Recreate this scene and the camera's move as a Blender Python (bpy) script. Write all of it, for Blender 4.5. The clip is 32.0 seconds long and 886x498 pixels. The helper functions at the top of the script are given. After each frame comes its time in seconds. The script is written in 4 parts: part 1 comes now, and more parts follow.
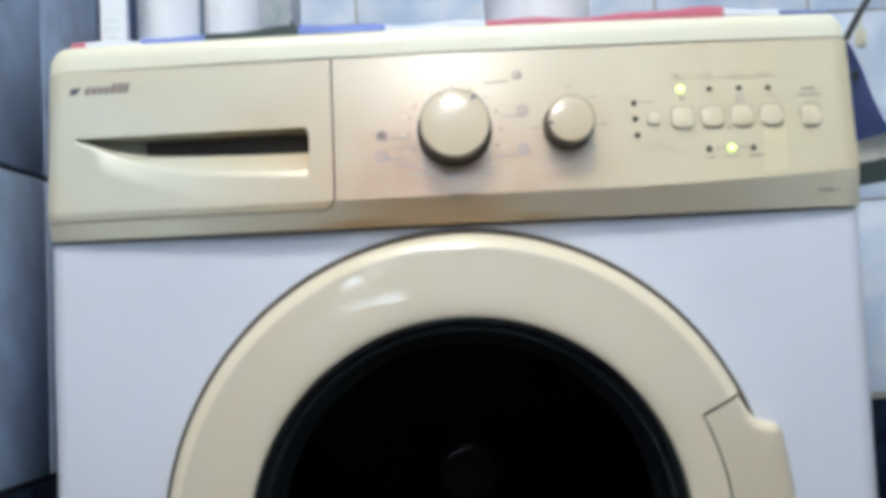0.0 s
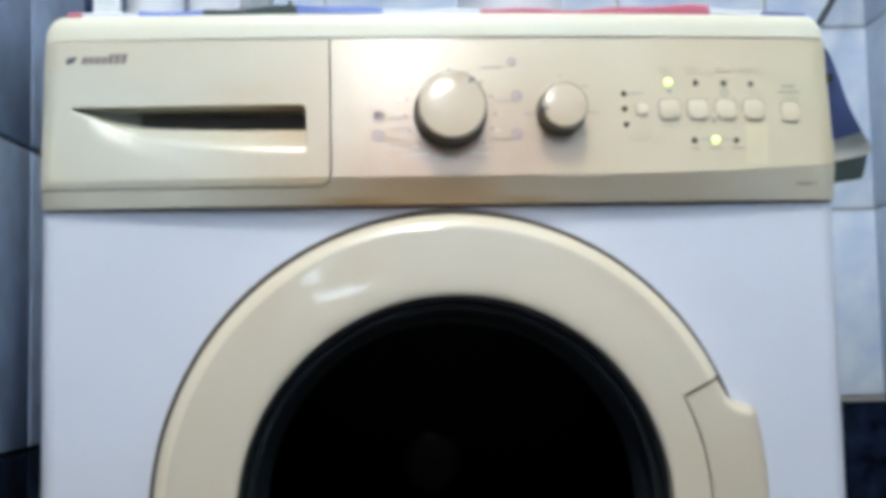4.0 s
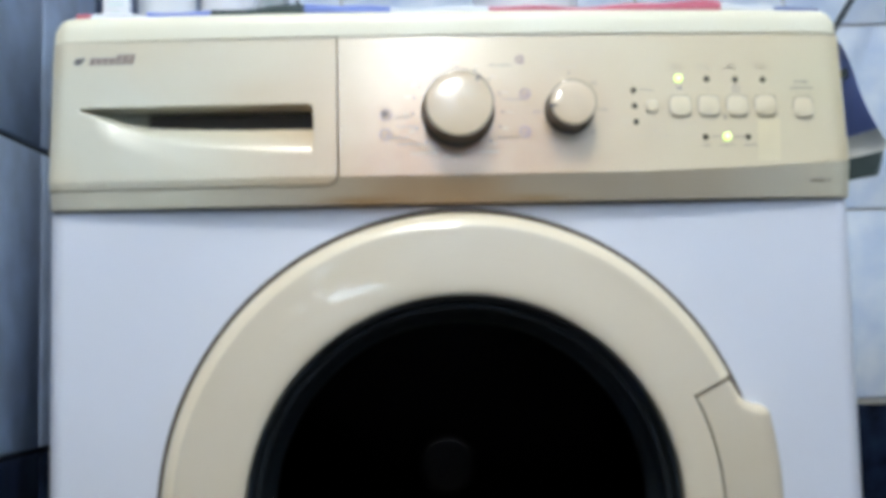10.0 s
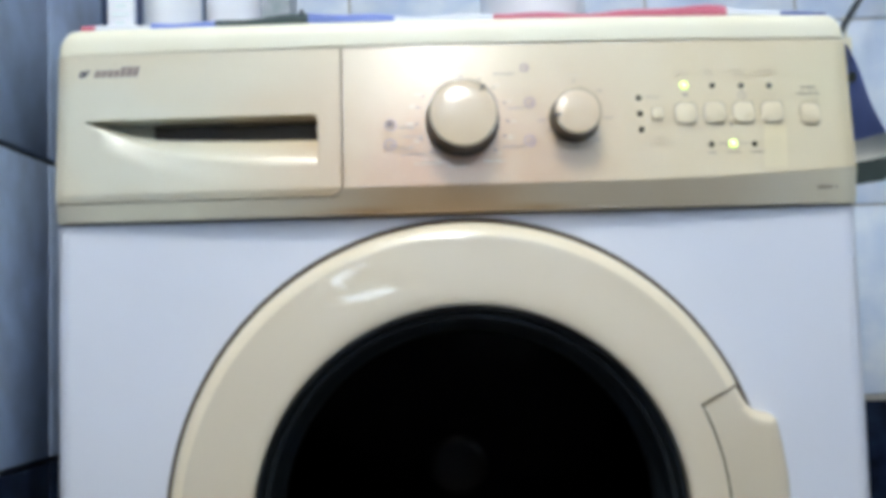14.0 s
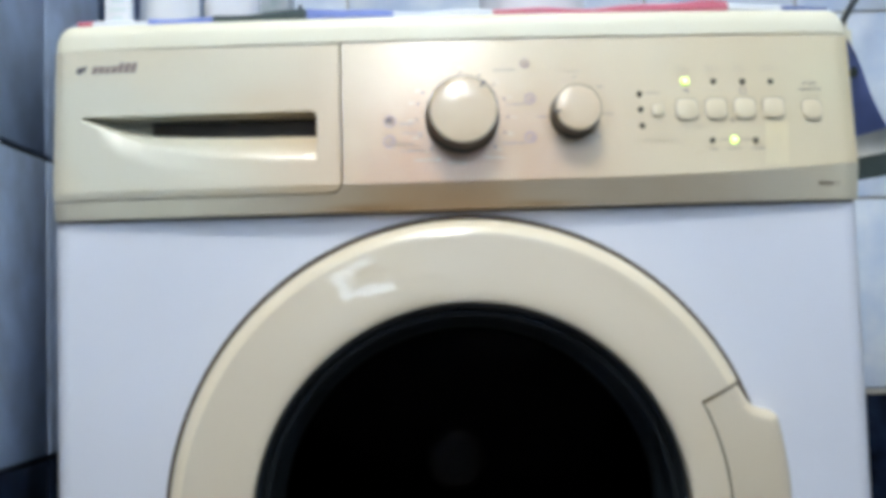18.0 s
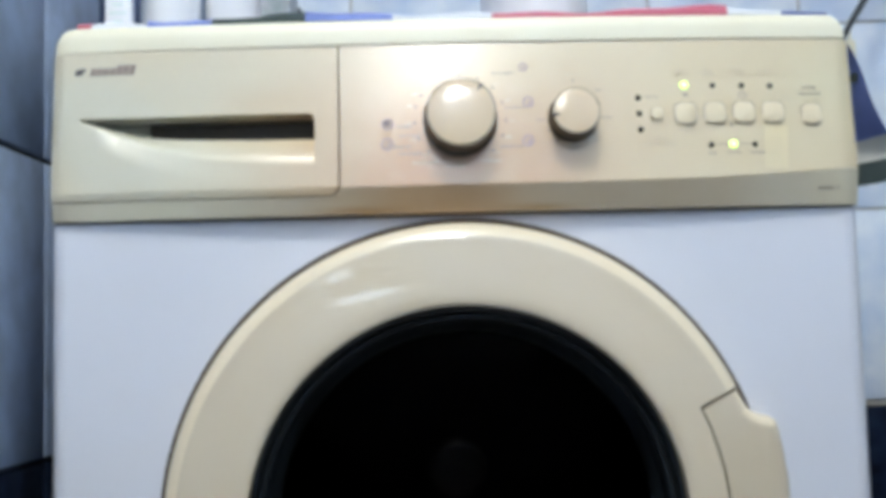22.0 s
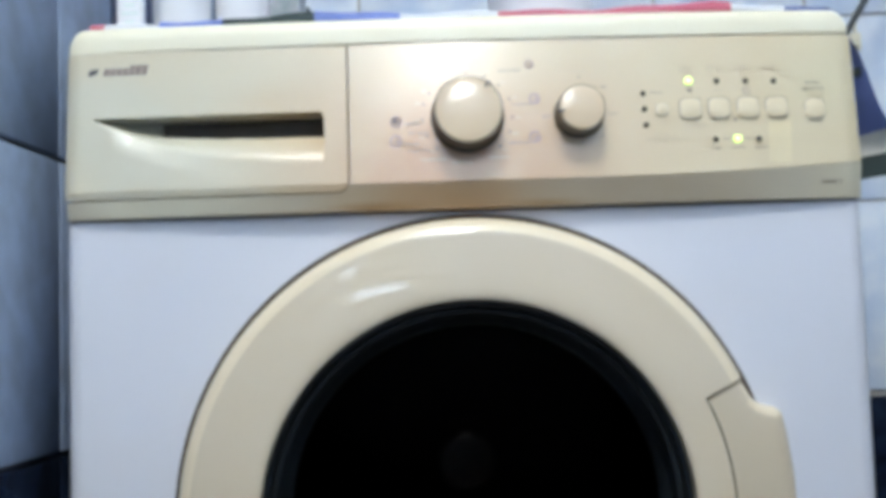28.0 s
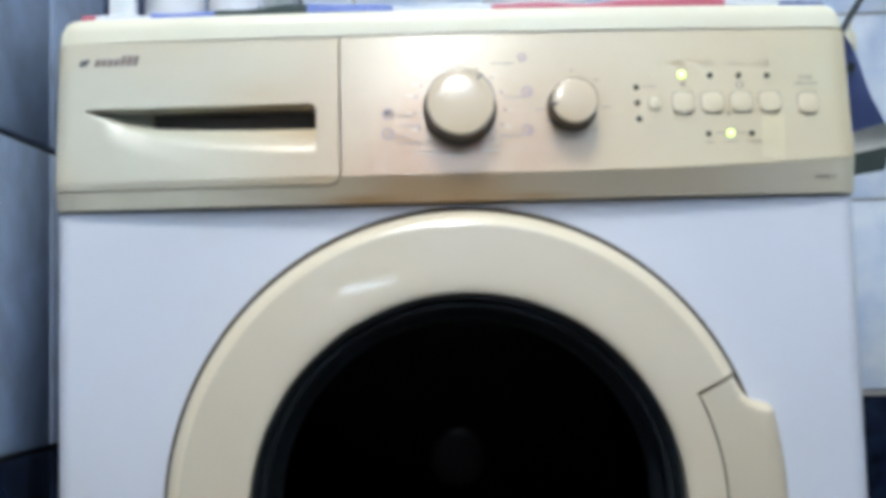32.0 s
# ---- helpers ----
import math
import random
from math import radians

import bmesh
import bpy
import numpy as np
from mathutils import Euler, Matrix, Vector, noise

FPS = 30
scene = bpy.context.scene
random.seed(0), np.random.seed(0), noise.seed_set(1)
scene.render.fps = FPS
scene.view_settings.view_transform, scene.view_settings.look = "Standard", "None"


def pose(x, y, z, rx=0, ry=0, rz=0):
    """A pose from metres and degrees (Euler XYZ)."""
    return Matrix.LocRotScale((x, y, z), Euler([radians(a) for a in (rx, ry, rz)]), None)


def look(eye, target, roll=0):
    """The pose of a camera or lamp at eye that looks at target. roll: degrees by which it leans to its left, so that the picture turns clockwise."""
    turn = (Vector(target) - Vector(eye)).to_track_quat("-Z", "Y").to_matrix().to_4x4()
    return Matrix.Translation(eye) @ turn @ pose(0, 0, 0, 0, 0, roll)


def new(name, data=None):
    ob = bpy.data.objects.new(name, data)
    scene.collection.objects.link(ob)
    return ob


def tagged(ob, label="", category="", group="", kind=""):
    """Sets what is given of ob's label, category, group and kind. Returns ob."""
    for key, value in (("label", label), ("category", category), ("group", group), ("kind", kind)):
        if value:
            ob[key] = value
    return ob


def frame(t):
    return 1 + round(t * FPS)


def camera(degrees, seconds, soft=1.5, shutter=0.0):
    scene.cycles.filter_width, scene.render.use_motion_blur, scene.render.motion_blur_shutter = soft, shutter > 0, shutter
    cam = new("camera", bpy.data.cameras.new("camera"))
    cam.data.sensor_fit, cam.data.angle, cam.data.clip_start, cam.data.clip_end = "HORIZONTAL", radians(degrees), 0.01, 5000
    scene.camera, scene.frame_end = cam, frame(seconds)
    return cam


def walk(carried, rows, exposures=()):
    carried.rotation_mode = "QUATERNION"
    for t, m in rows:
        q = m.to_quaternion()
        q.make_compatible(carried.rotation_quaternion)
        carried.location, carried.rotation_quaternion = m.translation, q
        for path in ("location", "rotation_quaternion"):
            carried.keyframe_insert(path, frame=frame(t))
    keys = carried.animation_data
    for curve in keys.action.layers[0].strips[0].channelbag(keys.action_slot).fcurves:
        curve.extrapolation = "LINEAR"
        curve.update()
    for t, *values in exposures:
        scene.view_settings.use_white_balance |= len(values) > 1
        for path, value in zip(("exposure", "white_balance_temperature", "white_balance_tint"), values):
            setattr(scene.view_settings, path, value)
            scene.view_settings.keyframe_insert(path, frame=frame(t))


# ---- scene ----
cam = camera(42.8, 32.0, soft=5.2)
PATH = [
    (0, (-0.0086, -0.8371, 0.6305), (-0.0108, 1.1581, 0.7683), -2.64),
    (0.5, (0.0010, -0.8404, 0.6319), (-0.0198, 1.1552, 0.7629), -2.60),
    (1, (-0.0048, -0.8435, 0.6329), (-0.0170, 1.1525, 0.7584), -2.22),
    (1.5, (-0.0035, -0.8457, 0.6341), (-0.0099, 1.1508, 0.7518), -1.96),
    (1.8, (0.0002, -0.8440, 0.6194), (0.0164, 1.1519, 0.7473), -1.32),
    (2, (0.0035, -0.8480, 0.6120), (0.0400, 1.1473, 0.7448), -1.19),
    (2.2, (-0.0090, -0.8500, 0.6175), (0.0848, 1.1451, 0.7226), -1.31),
    (2.5, (-0.0188, -0.8507, 0.6154), (0.1255, 1.1409, 0.7276), -1.18),
    (2.7, (-0.0243, -0.8485, 0.5988), (0.1089, 1.1402, 0.7638), -1.73),
    (3, (-0.0260, -0.8540, 0.6126), (0.1311, 1.1334, 0.7716), -2.80),
    (3.2, (-0.0261, -0.8592, 0.6086), (0.0973, 1.1289, 0.7875), -2.35),
    (3.5, (-0.0502, -0.8521, 0.6093), (0.1064, 1.1341, 0.7845), -2.19),
    (4, (-0.0600, -0.8495, 0.6017), (0.0721, 1.1391, 0.7687), -1.23),
    (4.5, (-0.0590, -0.8494, 0.5992), (0.0792, 1.1391, 0.7628), -1.13),
    (6.5, (-0.0536, -0.8502, 0.6035), (0.0800, 1.1392, 0.7596), -0.90),
    (7, (-0.0524, -0.8488, 0.5961), (0.0797, 1.1392, 0.7696), -0.88),
    (7.5, (-0.0514, -0.8494, 0.6013), (0.0703, 1.1400, 0.7679), -0.74),
    (8, (-0.0477, -0.8510, 0.6064), (0.0724, 1.1395, 0.7601), -0.70),
    (8.5, (-0.0479, -0.8510, 0.6059), (0.0686, 1.1389, 0.7699), -0.84),
    (9, (-0.0480, -0.8479, 0.6126), (0.0629, 1.1431, 0.7661), -1.18),
    (9.5, (-0.0424, -0.8436, 0.6001), (0.0481, 1.1465, 0.7768), -1.18),
    (10, (-0.0448, -0.8440, 0.5970), (0.0377, 1.1464, 0.7752), -1.35),
    (10.5, (-0.0464, -0.8461, 0.6077), (0.0261, 1.1461, 0.7676), -1.46),
    (11, (-0.0439, -0.8447, 0.6049), (0.0260, 1.1475, 0.7667), -1.41),
    (11.5, (-0.0410, -0.8456, 0.6066), (0.0202, 1.1467, 0.7709), -1.51),
    (12, (-0.0374, -0.8454, 0.5995), (0.0171, 1.1451, 0.7863), -1.63),
    (12.5, (-0.0404, -0.8447, 0.6105), (0.0196, 1.1479, 0.7718), -1.73),
    (13, (-0.0403, -0.8436, 0.6096), (0.0233, 1.1487, 0.7730), -1.81),
    (13.5, (-0.0363, -0.8438, 0.6123), (0.0185, 1.1494, 0.7680), -1.86),
    (14, (-0.0369, -0.8457, 0.6163), (0.0177, 1.1479, 0.7663), -1.70),
    (14.5, (-0.0361, -0.8464, 0.6180), (0.0127, 1.1472, 0.7705), -1.84),
    (16.5, (-0.0377, -0.8424, 0.6124), (0.0164, 1.1510, 0.7658), -1.53),
    (17, (-0.0370, -0.8435, 0.6142), (0.0168, 1.1497, 0.7701), -1.64),
    (17.5, (-0.0373, -0.8411, 0.6160), (0.0193, 1.1525, 0.7648), -1.68),
    (18, (-0.0388, -0.8422, 0.6216), (0.0205, 1.1525, 0.7544), -1.77),
    (18.5, (-0.0341, -0.8387, 0.6114), (0.0205, 1.1548, 0.7624), -1.63),
    (19, (-0.0311, -0.8380, 0.6085), (0.0186, 1.1555, 0.7617), -1.39),
    (19.5, (-0.0334, -0.8393, 0.6170), (0.0292, 1.1546, 0.7595), -1.64),
    (20, (-0.0316, -0.8378, 0.6191), (0.0276, 1.1563, 0.7607), -1.80),
    (20.5, (-0.0323, -0.8380, 0.6174), (0.0215, 1.1550, 0.7768), -1.74),
    (21, (-0.0289, -0.8383, 0.6119), (0.0140, 1.1541, 0.7806), -1.58),
    (21.5, (-0.0310, -0.8392, 0.6133), (0.0137, 1.1539, 0.7729), -1.48),
    (22, (-0.0306, -0.8389, 0.6124), (0.0142, 1.1541, 0.7733), -1.48),
    (22.5, (-0.0312, -0.8384, 0.6158), (0.0168, 1.1549, 0.7712), -1.56),
    (23, (-0.0321, -0.8394, 0.6174), (0.0163, 1.1545, 0.7651), -1.48),
    (23.5, (-0.0347, -0.8387, 0.6159), (0.0160, 1.1547, 0.7693), -1.62),
    (24, (-0.0315, -0.8382, 0.6158), (0.0128, 1.1555, 0.7683), -1.66),
    (24.5, (-0.0300, -0.8399, 0.6171), (0.0119, 1.1541, 0.7663), -1.48),
    (25, (-0.0325, -0.8500, 0.6165), (0.0131, 1.1434, 0.7726), -1.85),
    (25.5, (-0.0324, -0.8516, 0.6114), (0.0118, 1.1419, 0.7661), -1.91),
    (27.5, (-0.0290, -0.8549, 0.6173), (-0.0029, 1.1400, 0.7587), -1.75),
    (28, (-0.0306, -0.8518, 0.6133), (-0.0016, 1.1425, 0.7618), -1.80),
    (28.5, (-0.0325, -0.8510, 0.6146), (-0.0021, 1.1440, 0.7533), -1.67),
    (29, (-0.0313, -0.8510, 0.6156), (-0.0029, 1.1445, 0.7458), -1.65),
    (29.5, (-0.0311, -0.8493, 0.6070), (-0.0024, 1.1453, 0.7506), -1.53),
    (30, (-0.0329, -0.8507, 0.6140), (-0.0012, 1.1448, 0.7440), -1.57),
    (30.5, (-0.0275, -0.8488, 0.6097), (-0.0073, 1.1461, 0.7508), -1.53),
    (31, (-0.0308, -0.8486, 0.6114), (-0.0035, 1.1464, 0.7494), -1.64),
    (31.5, (-0.0312, -0.8472, 0.6076), (0.0064, 1.1470, 0.7545), -1.60),
    (32, (-0.0269, -0.8480, 0.6065), (0.0080, 1.1459, 0.7591), -1.52),
]
# the picture's tint drifts a little towards blue
TINTS = ((0, 0.08, 6570, 10), (3, 0.08, 6450, 10), (8, 0.08, 6340, 10), (12, 0.08, 6465, 10), (25, 0.08, 6465, 10), (29, 0.08, 6370, 10), (32, 0.08, 6340, 10))
walk(cam, [(t, look(eye, target, roll)) for t, eye, target, roll in PATH], TINTS)

# ---- light ----
LAMP_POWER = 72.0
CEILING_POWER = 43.0
LAMP_COLOUR = (0.985, 0.985, 0.90)
SKY_POWER = 12.5
SKY_COLOUR = (0.66, 0.83, 1.0)
world = bpy.data.worlds.new("world")
scene.world = world
world.use_nodes = True
world.node_tree.nodes["Background"].inputs[0].default_value = (0.55, 0.65, 0.85, 1)
world.node_tree.nodes["Background"].inputs[1].default_value = 0.3
scene.view_settings.exposure = 0.08


# ---- materials ----
def material(name, colour, rough=0.5, metal=0.0, coat=0.0, tint=None, blotch=4.0, amount=0.3, grain=150.0, bump=0.02,
             rough_var=0.1, random_value=0.0, emission=None, strength=0.0, ior=1.5, stain_or_light=None):
    """A surface with variation at two scales: broad blotches towards tint, and fine grain with relief."""
    m = bpy.data.materials.new(name)
    m.use_nodes = True
    t = m.node_tree
    b = t.nodes["Principled BSDF"]
    b.inputs["Metallic"].default_value = metal
    b.inputs["Coat Weight"].default_value = coat
    b.inputs["Coat Roughness"].default_value = 0.08
    b.inputs["IOR"].default_value = ior
    co = t.nodes.new("ShaderNodeTexCoord")
    big = t.nodes.new("ShaderNodeTexNoise")
    big.inputs["Scale"].default_value = blotch
    big.inputs["Detail"].default_value = 5
    fine = t.nodes.new("ShaderNodeTexNoise")
    fine.inputs["Scale"].default_value = grain
    fine.inputs["Detail"].default_value = 3
    for n in (big, fine):
        t.links.new(co.outputs["Object"], n.inputs["Vector"])
    ramp = t.nodes.new("ShaderNodeMapRange")
    ramp.inputs["From Min"].default_value, ramp.inputs["From Max"].default_value = 0.35, 0.7
    ramp.inputs["To Max"].default_value = amount
    t.links.new(big.outputs["Fac"], ramp.inputs["Value"])
    mix = t.nodes.new("ShaderNodeMix")
    mix.data_type = "RGBA"
    mix.inputs[6].default_value = (*colour, 1)
    mix.inputs[7].default_value = (*(tint or [c * 0.75 for c in colour]), 1)
    t.links.new(ramp.outputs["Result"], mix.inputs["Factor"])
    last = mix.outputs[2]
    for (sx, sy, sz), size, shade, most in stain_or_light or ():
        # soft patch round a place on the surface: brown dirt, heat, tone, painted light
        shift = t.nodes.new("ShaderNodeMapping")
        shift.vector_type = "TEXTURE"
        shift.inputs["Location"].default_value = (sx, sy, sz)
        shift.inputs["Scale"].default_value = size
        t.links.new(co.outputs["Object"], shift.inputs["Vector"])
        ball = t.nodes.new("ShaderNodeTexGradient")
        ball.gradient_type = "QUADRATIC_SPHERE"
        t.links.new(shift.outputs["Vector"], ball.inputs["Vector"])
        uneven = t.nodes.new("ShaderNodeMath")
        uneven.operation = "MULTIPLY"
        t.links.new(ball.outputs["Fac"], uneven.inputs[0])
        t.links.new(big.outputs["Fac"], uneven.inputs[1])
        power = t.nodes.new("ShaderNodeMath")
        power.operation = "MULTIPLY"
        power.use_clamp = True
        power.inputs[1].default_value = most * 2
        t.links.new(uneven.outputs[0], power.inputs[0])
        patch = t.nodes.new("ShaderNodeMix")
        patch.data_type = "RGBA"
        patch.inputs[7].default_value = (*shade, 1)
        t.links.new(power.outputs[0], patch.inputs["Factor"])
        t.links.new(last, patch.inputs[6])
        last = patch.outputs[2]
    if random_value:
        info = t.nodes.new("ShaderNodeObjectInfo")
        r2 = t.nodes.new("ShaderNodeMapRange")
        r2.inputs["To Min"].default_value, r2.inputs["To Max"].default_value = 1 - random_value, 1 + random_value
        t.links.new(info.outputs["Random"], r2.inputs["Value"])
        hsv = t.nodes.new("ShaderNodeHueSaturation")
        t.links.new(r2.outputs["Result"], hsv.inputs["Value"])
        t.links.new(last, hsv.inputs["Color"])
        last = hsv.outputs["Color"]
    t.links.new(last, b.inputs["Base Color"])
    r = t.nodes.new("ShaderNodeMapRange")
    r.inputs["To Min"].default_value, r.inputs["To Max"].default_value = max(0.02, rough - rough_var), rough + rough_var
    t.links.new(fine.outputs["Fac"], r.inputs["Value"])
    t.links.new(r.outputs["Result"], b.inputs["Roughness"])
    if bump:
        bp = t.nodes.new("ShaderNodeBump")
        bp.inputs["Strength"].default_value = bump
        bp.inputs["Distance"].default_value = 0.001
        t.links.new(fine.outputs["Fac"], bp.inputs["Height"])
        t.links.new(bp.outputs["Normal"], b.inputs["Normal"])
    if emission:
        b.inputs["Emission Color"].default_value = (*emission, 1)
        b.inputs["Emission Strength"].default_value = strength
    return m


# brown below the knob and above the grip, greyer towards both ends
STAINS_AND_TONES = (((-0.25, 0.0, 0.77), (0.25, 0.3, 0.22), (0.615, 0.59, 0.475), 1.3), ((0.0, 0.0, 0.742), (0.20, 0.3, 0.14), (0.54, 0.31, 0.165), 1.8), ((-0.145, 0.0, 0.79), (0.075, 0.3, 0.028), (0.60, 0.45, 0.27), 0.5), ((0.28, 0.0, 0.80), (0.10, 0.3, 0.12), (0.66, 0.62, 0.42), 0.5))
CREAM = material("yellowed_cream_plastic", (0.665, 0.552, 0.360), 0.25, ior=1.8, stain_or_light=STAINS_AND_TONES, tint=(0.65, 0.54, 0.36), blotch=9, amount=0.5, grain=900, bump=0.03, rough_var=0.05)
CREAM_MATT = material("worn_cream_plastic", (0.665, 0.552, 0.360), 0.29, ior=1.7, stain_or_light=STAINS_AND_TONES, tint=(0.65, 0.54, 0.36), blotch=9, amount=0.5, grain=900, bump=0.03, rough_var=0.05)
# lighter left and right ends put light into the colour; brown is stains
STRIP = material("tan_grey_plastic", (0.48, 0.435, 0.345), 0.35, stain_or_light=(((-0.225, 0.0, 0.714), (0.17, 0.3, 0.12), (0.66, 0.62, 0.48), 1.5), ((0.31, 0.0, 0.722), (0.15, 0.3, 0.10), (0.61, 0.56, 0.42), 1.3), ((-0.01, 0.0, 0.715), (0.19, 0.3, 0.12), (0.44, 0.27, 0.13), 0.95), ((-0.07, 0.0, 0.7085), (0.06, 0.3, 0.006), (0.30, 0.16, 0.05), 0.9), ((0.06, 0.0, 0.7085), (0.05, 0.3, 0.005), (0.32, 0.18, 0.05), 0.8)), tint=(0.44, 0.34, 0.22), blotch=7, amount=0.7, grain=900, bump=0.03)
BUTTON = material("ivory_button_plastic", (0.665, 0.57, 0.39), 0.30, tint=(0.70, 0.60, 0.42), blotch=60, amount=0.4, grain=900, bump=0.03)
KNOBCAP = material("tan_cream_plastic", (0.71, 0.56, 0.375), 0.14, tint=(0.60, 0.44, 0.28), blotch=30, amount=0.4, grain=900, bump=0.03, rough_var=0.05, ior=1.65)
# same cream as the panel, lightened for the overhead light on the top plate
CAP = material("lightened_cream_plastic", (0.84, 0.80, 0.63), 0.35, tint=(0.76, 0.66, 0.46), blotch=6, amount=0.4, grain=700, bump=0.03)
RIMPALE = material("pale_or_lit_ivory_plastic", (0.80, 0.70, 0.525), 0.24, tint=(0.74, 0.62, 0.44), blotch=9, amount=0.4, grain=800, bump=0.02, rough_var=0.05)
RING = material("aged_ivory_plastic", (0.65, 0.566, 0.437), 0.07, tint=(0.66, 0.55, 0.385), blotch=7, amount=0.4, grain=800, bump=0.008, rough_var=0.02)
ENAMEL = material("white_enamelled_steel", (0.675, 0.69, 0.755), 0.3, tint=(0.64, 0.655, 0.71), blotch=5, amount=0.4, grain=500, bump=0.04, rough_var=0.06)
BLACK = material("black_gloss_plastic", (0.015, 0.020, 0.024), 0.32, blotch=20, amount=0.3, grain=60, bump=0.0, rough_var=0.03, ior=1.5)
GROOVE = material("brown_groove_shade", (0.085, 0.062, 0.045), 0.75, blotch=25, amount=0.6, grain=300, bump=0.1)
BEAD = material("black_satin_bead", (0.011, 0.015, 0.018), 0.40, blotch=20, amount=0.3, grain=60, bump=0.0, rough_var=0.03, ior=1.42)
WELL = material("shaded_tan_plastic", (0.27, 0.22, 0.16), 0.5, blotch=20, amount=0.4, grain=400, bump=0.0)
GAP = material("dark_brown_gap", (0.035, 0.026, 0.018), 0.7, blotch=30, amount=0.4, grain=300, bump=0.0)
SLOT = material("shaded_taupe_recess", (0.052, 0.042, 0.032), 0.6, blotch=20, amount=0.4, grain=300, bump=0.0)
RUBBER = material("black_rubber", (0.02, 0.02, 0.022), 0.6, blotch=15, amount=0.3, grain=300, bump=0.1)
HUB = material("dull_steel_hub", (0.48, 0.41, 0.375), 0.17, metal=0.8, blotch=40, amount=0.4, grain=300, bump=0.05)
# near-black base paints the unlit inside of the drum
STEEL = material("unlit_drum_steel", (0.0015, 0.0015, 0.0018), 0.8, metal=0.0, ior=1.1, blotch=15, amount=0.3, grain=300, bump=0.05)
KNOBSIDE = material("brown_grey_plastic", (0.13, 0.105, 0.075), 0.4, blotch=20, amount=0.4, grain=500, bump=0.03)
PRINT = material("grey_print", (0.26, 0.205, 0.19), 0.5, ior=1.35, rough_var=0.05, blotch=40, amount=0.5, grain=500, bump=0.0)
PRINT_PALE = material("faded_print", (0.345, 0.275, 0.215), 0.5, ior=1.35, rough_var=0.05, blotch=40, amount=0.5, grain=500, bump=0.0)
PRINT_MID = material("worn_print", (0.36, 0.30, 0.24), 0.5, ior=1.35, rough_var=0.05, blotch=40, amount=0.5, grain=500, bump=0.0)
PRINT_FAINT = material("nearly_gone_print", (0.58, 0.485, 0.33), 0.5, ior=1.35, rough_var=0.05, blotch=40, amount=0.4, grain=500, bump=0.0)
PRINT_VIOLET = material("faded_violet_print", (0.36, 0.25, 0.235), 0.5, ior=1.35, rough_var=0.05, tint=(0.42, 0.33, 0.28), blotch=260, amount=0.7, grain=500, bump=0.0)
PRINT_DARK = material("dark_print", (0.09, 0.085, 0.10), 0.5, blotch=40, amount=0.3, grain=500, bump=0.0)
LENS = material("dark_indicator", (0.02, 0.02, 0.02), 0.25, blotch=40, amount=0.3, grain=300, bump=0.0)
LED = material("lit_green_led", (0.6, 0.9, 0.2), 0.4, blotch=40, amount=0.1, grain=300, bump=0.0, emission=(0.55, 1.0, 0.14), strength=0.8)
LED_CORE = material("lit_led_core", (0.7, 0.9, 0.3), 0.4, blotch=40, amount=0.1, grain=300, bump=0.0, emission=(0.66, 1.0, 0.26), strength=2.6)
STICKER = material("clear_film_residue", (0.75, 0.635, 0.395), 0.2, ior=1.7, tint=(0.64, 0.55, 0.37), blotch=30, amount=0.5, grain=400, bump=0.02)
TILE_PALE = material("pale_blue_glazed_tile", (0.84, 0.89, 0.95), 0.12, tint=(0.50, 0.62, 0.82), blotch=14, amount=0.9, grain=60, bump=0.03, rough_var=0.05, random_value=0.04)
TILE_GREY = material("grey_blue_glazed_tile", (0.355, 0.445, 0.60), 0.5, ior=1.25, tint=(0.27, 0.32, 0.42), blotch=38, amount=0.8, grain=60, bump=0.03, rough_var=0.05, random_value=0.06)
# tile colour between grey and pale stands in for the light on this wall
TILE_EAST = material("grey_blue_tile_in_light", (0.60, 0.685, 0.79), 0.4, ior=1.3, tint=(0.46, 0.55, 0.66), blotch=30, amount=0.7, grain=60, bump=0.03, rough_var=0.05, random_value=0.04)
TILE_DARK = material("navy_glazed_tile", (0.004, 0.006, 0.013), 0.15, ior=1.22, tint=(0.018, 0.032, 0.07), blotch=36, amount=0.9, grain=60, bump=0.03, rough_var=0.05, random_value=0.1)
GROUT = material("grey_grout", (0.50, 0.48, 0.43), 0.9, tint=(0.30, 0.28, 0.25), blotch=8, amount=0.6, grain=400, bump=0.3)
GROUT_DARK = material("dirty_grout", (0.05, 0.055, 0.065), 0.9, tint=(0.03, 0.03, 0.035), blotch=8, amount=0.6, grain=400, bump=0.3)
FLOOR = material("grey_floor_tile", (0.10, 0.105, 0.12), 0.3, tint=(0.06, 0.06, 0.07), blotch=6, amount=0.6, grain=90, bump=0.05)
PLASTER = material("white_ceiling_paint", (0.78, 0.78, 0.76), 0.85, tint=(0.72, 0.72, 0.69), blotch=3, amount=0.4, grain=200, bump=0.1)
CLOTH_BLUE = material("blue_woven_cloth", (0.23, 0.30, 0.66), 0.85, tint=(0.13, 0.18, 0.46), blotch=25, amount=0.6, grain=1200, bump=0.4)
CLOTH_NAVY = material("navy_woven_cloth", (0.085, 0.115, 0.30), 0.85, tint=(0.20, 0.25, 0.45), blotch=60, amount=0.6, grain=1200, bump=0.4)
CLOTH_WHITE = material("white_woven_cloth", (0.72, 0.74, 0.78), 0.85, tint=(0.6, 0.62, 0.66), blotch=25, amount=0.5, grain=1200, bump=0.4)
CLOTH_RED = material("rose_red_woven_cloth", (0.56, 0.12, 0.18), 0.85, tint=(0.52, 0.22, 0.28), blotch=25, amount=0.6, grain=1200, bump=0.4)
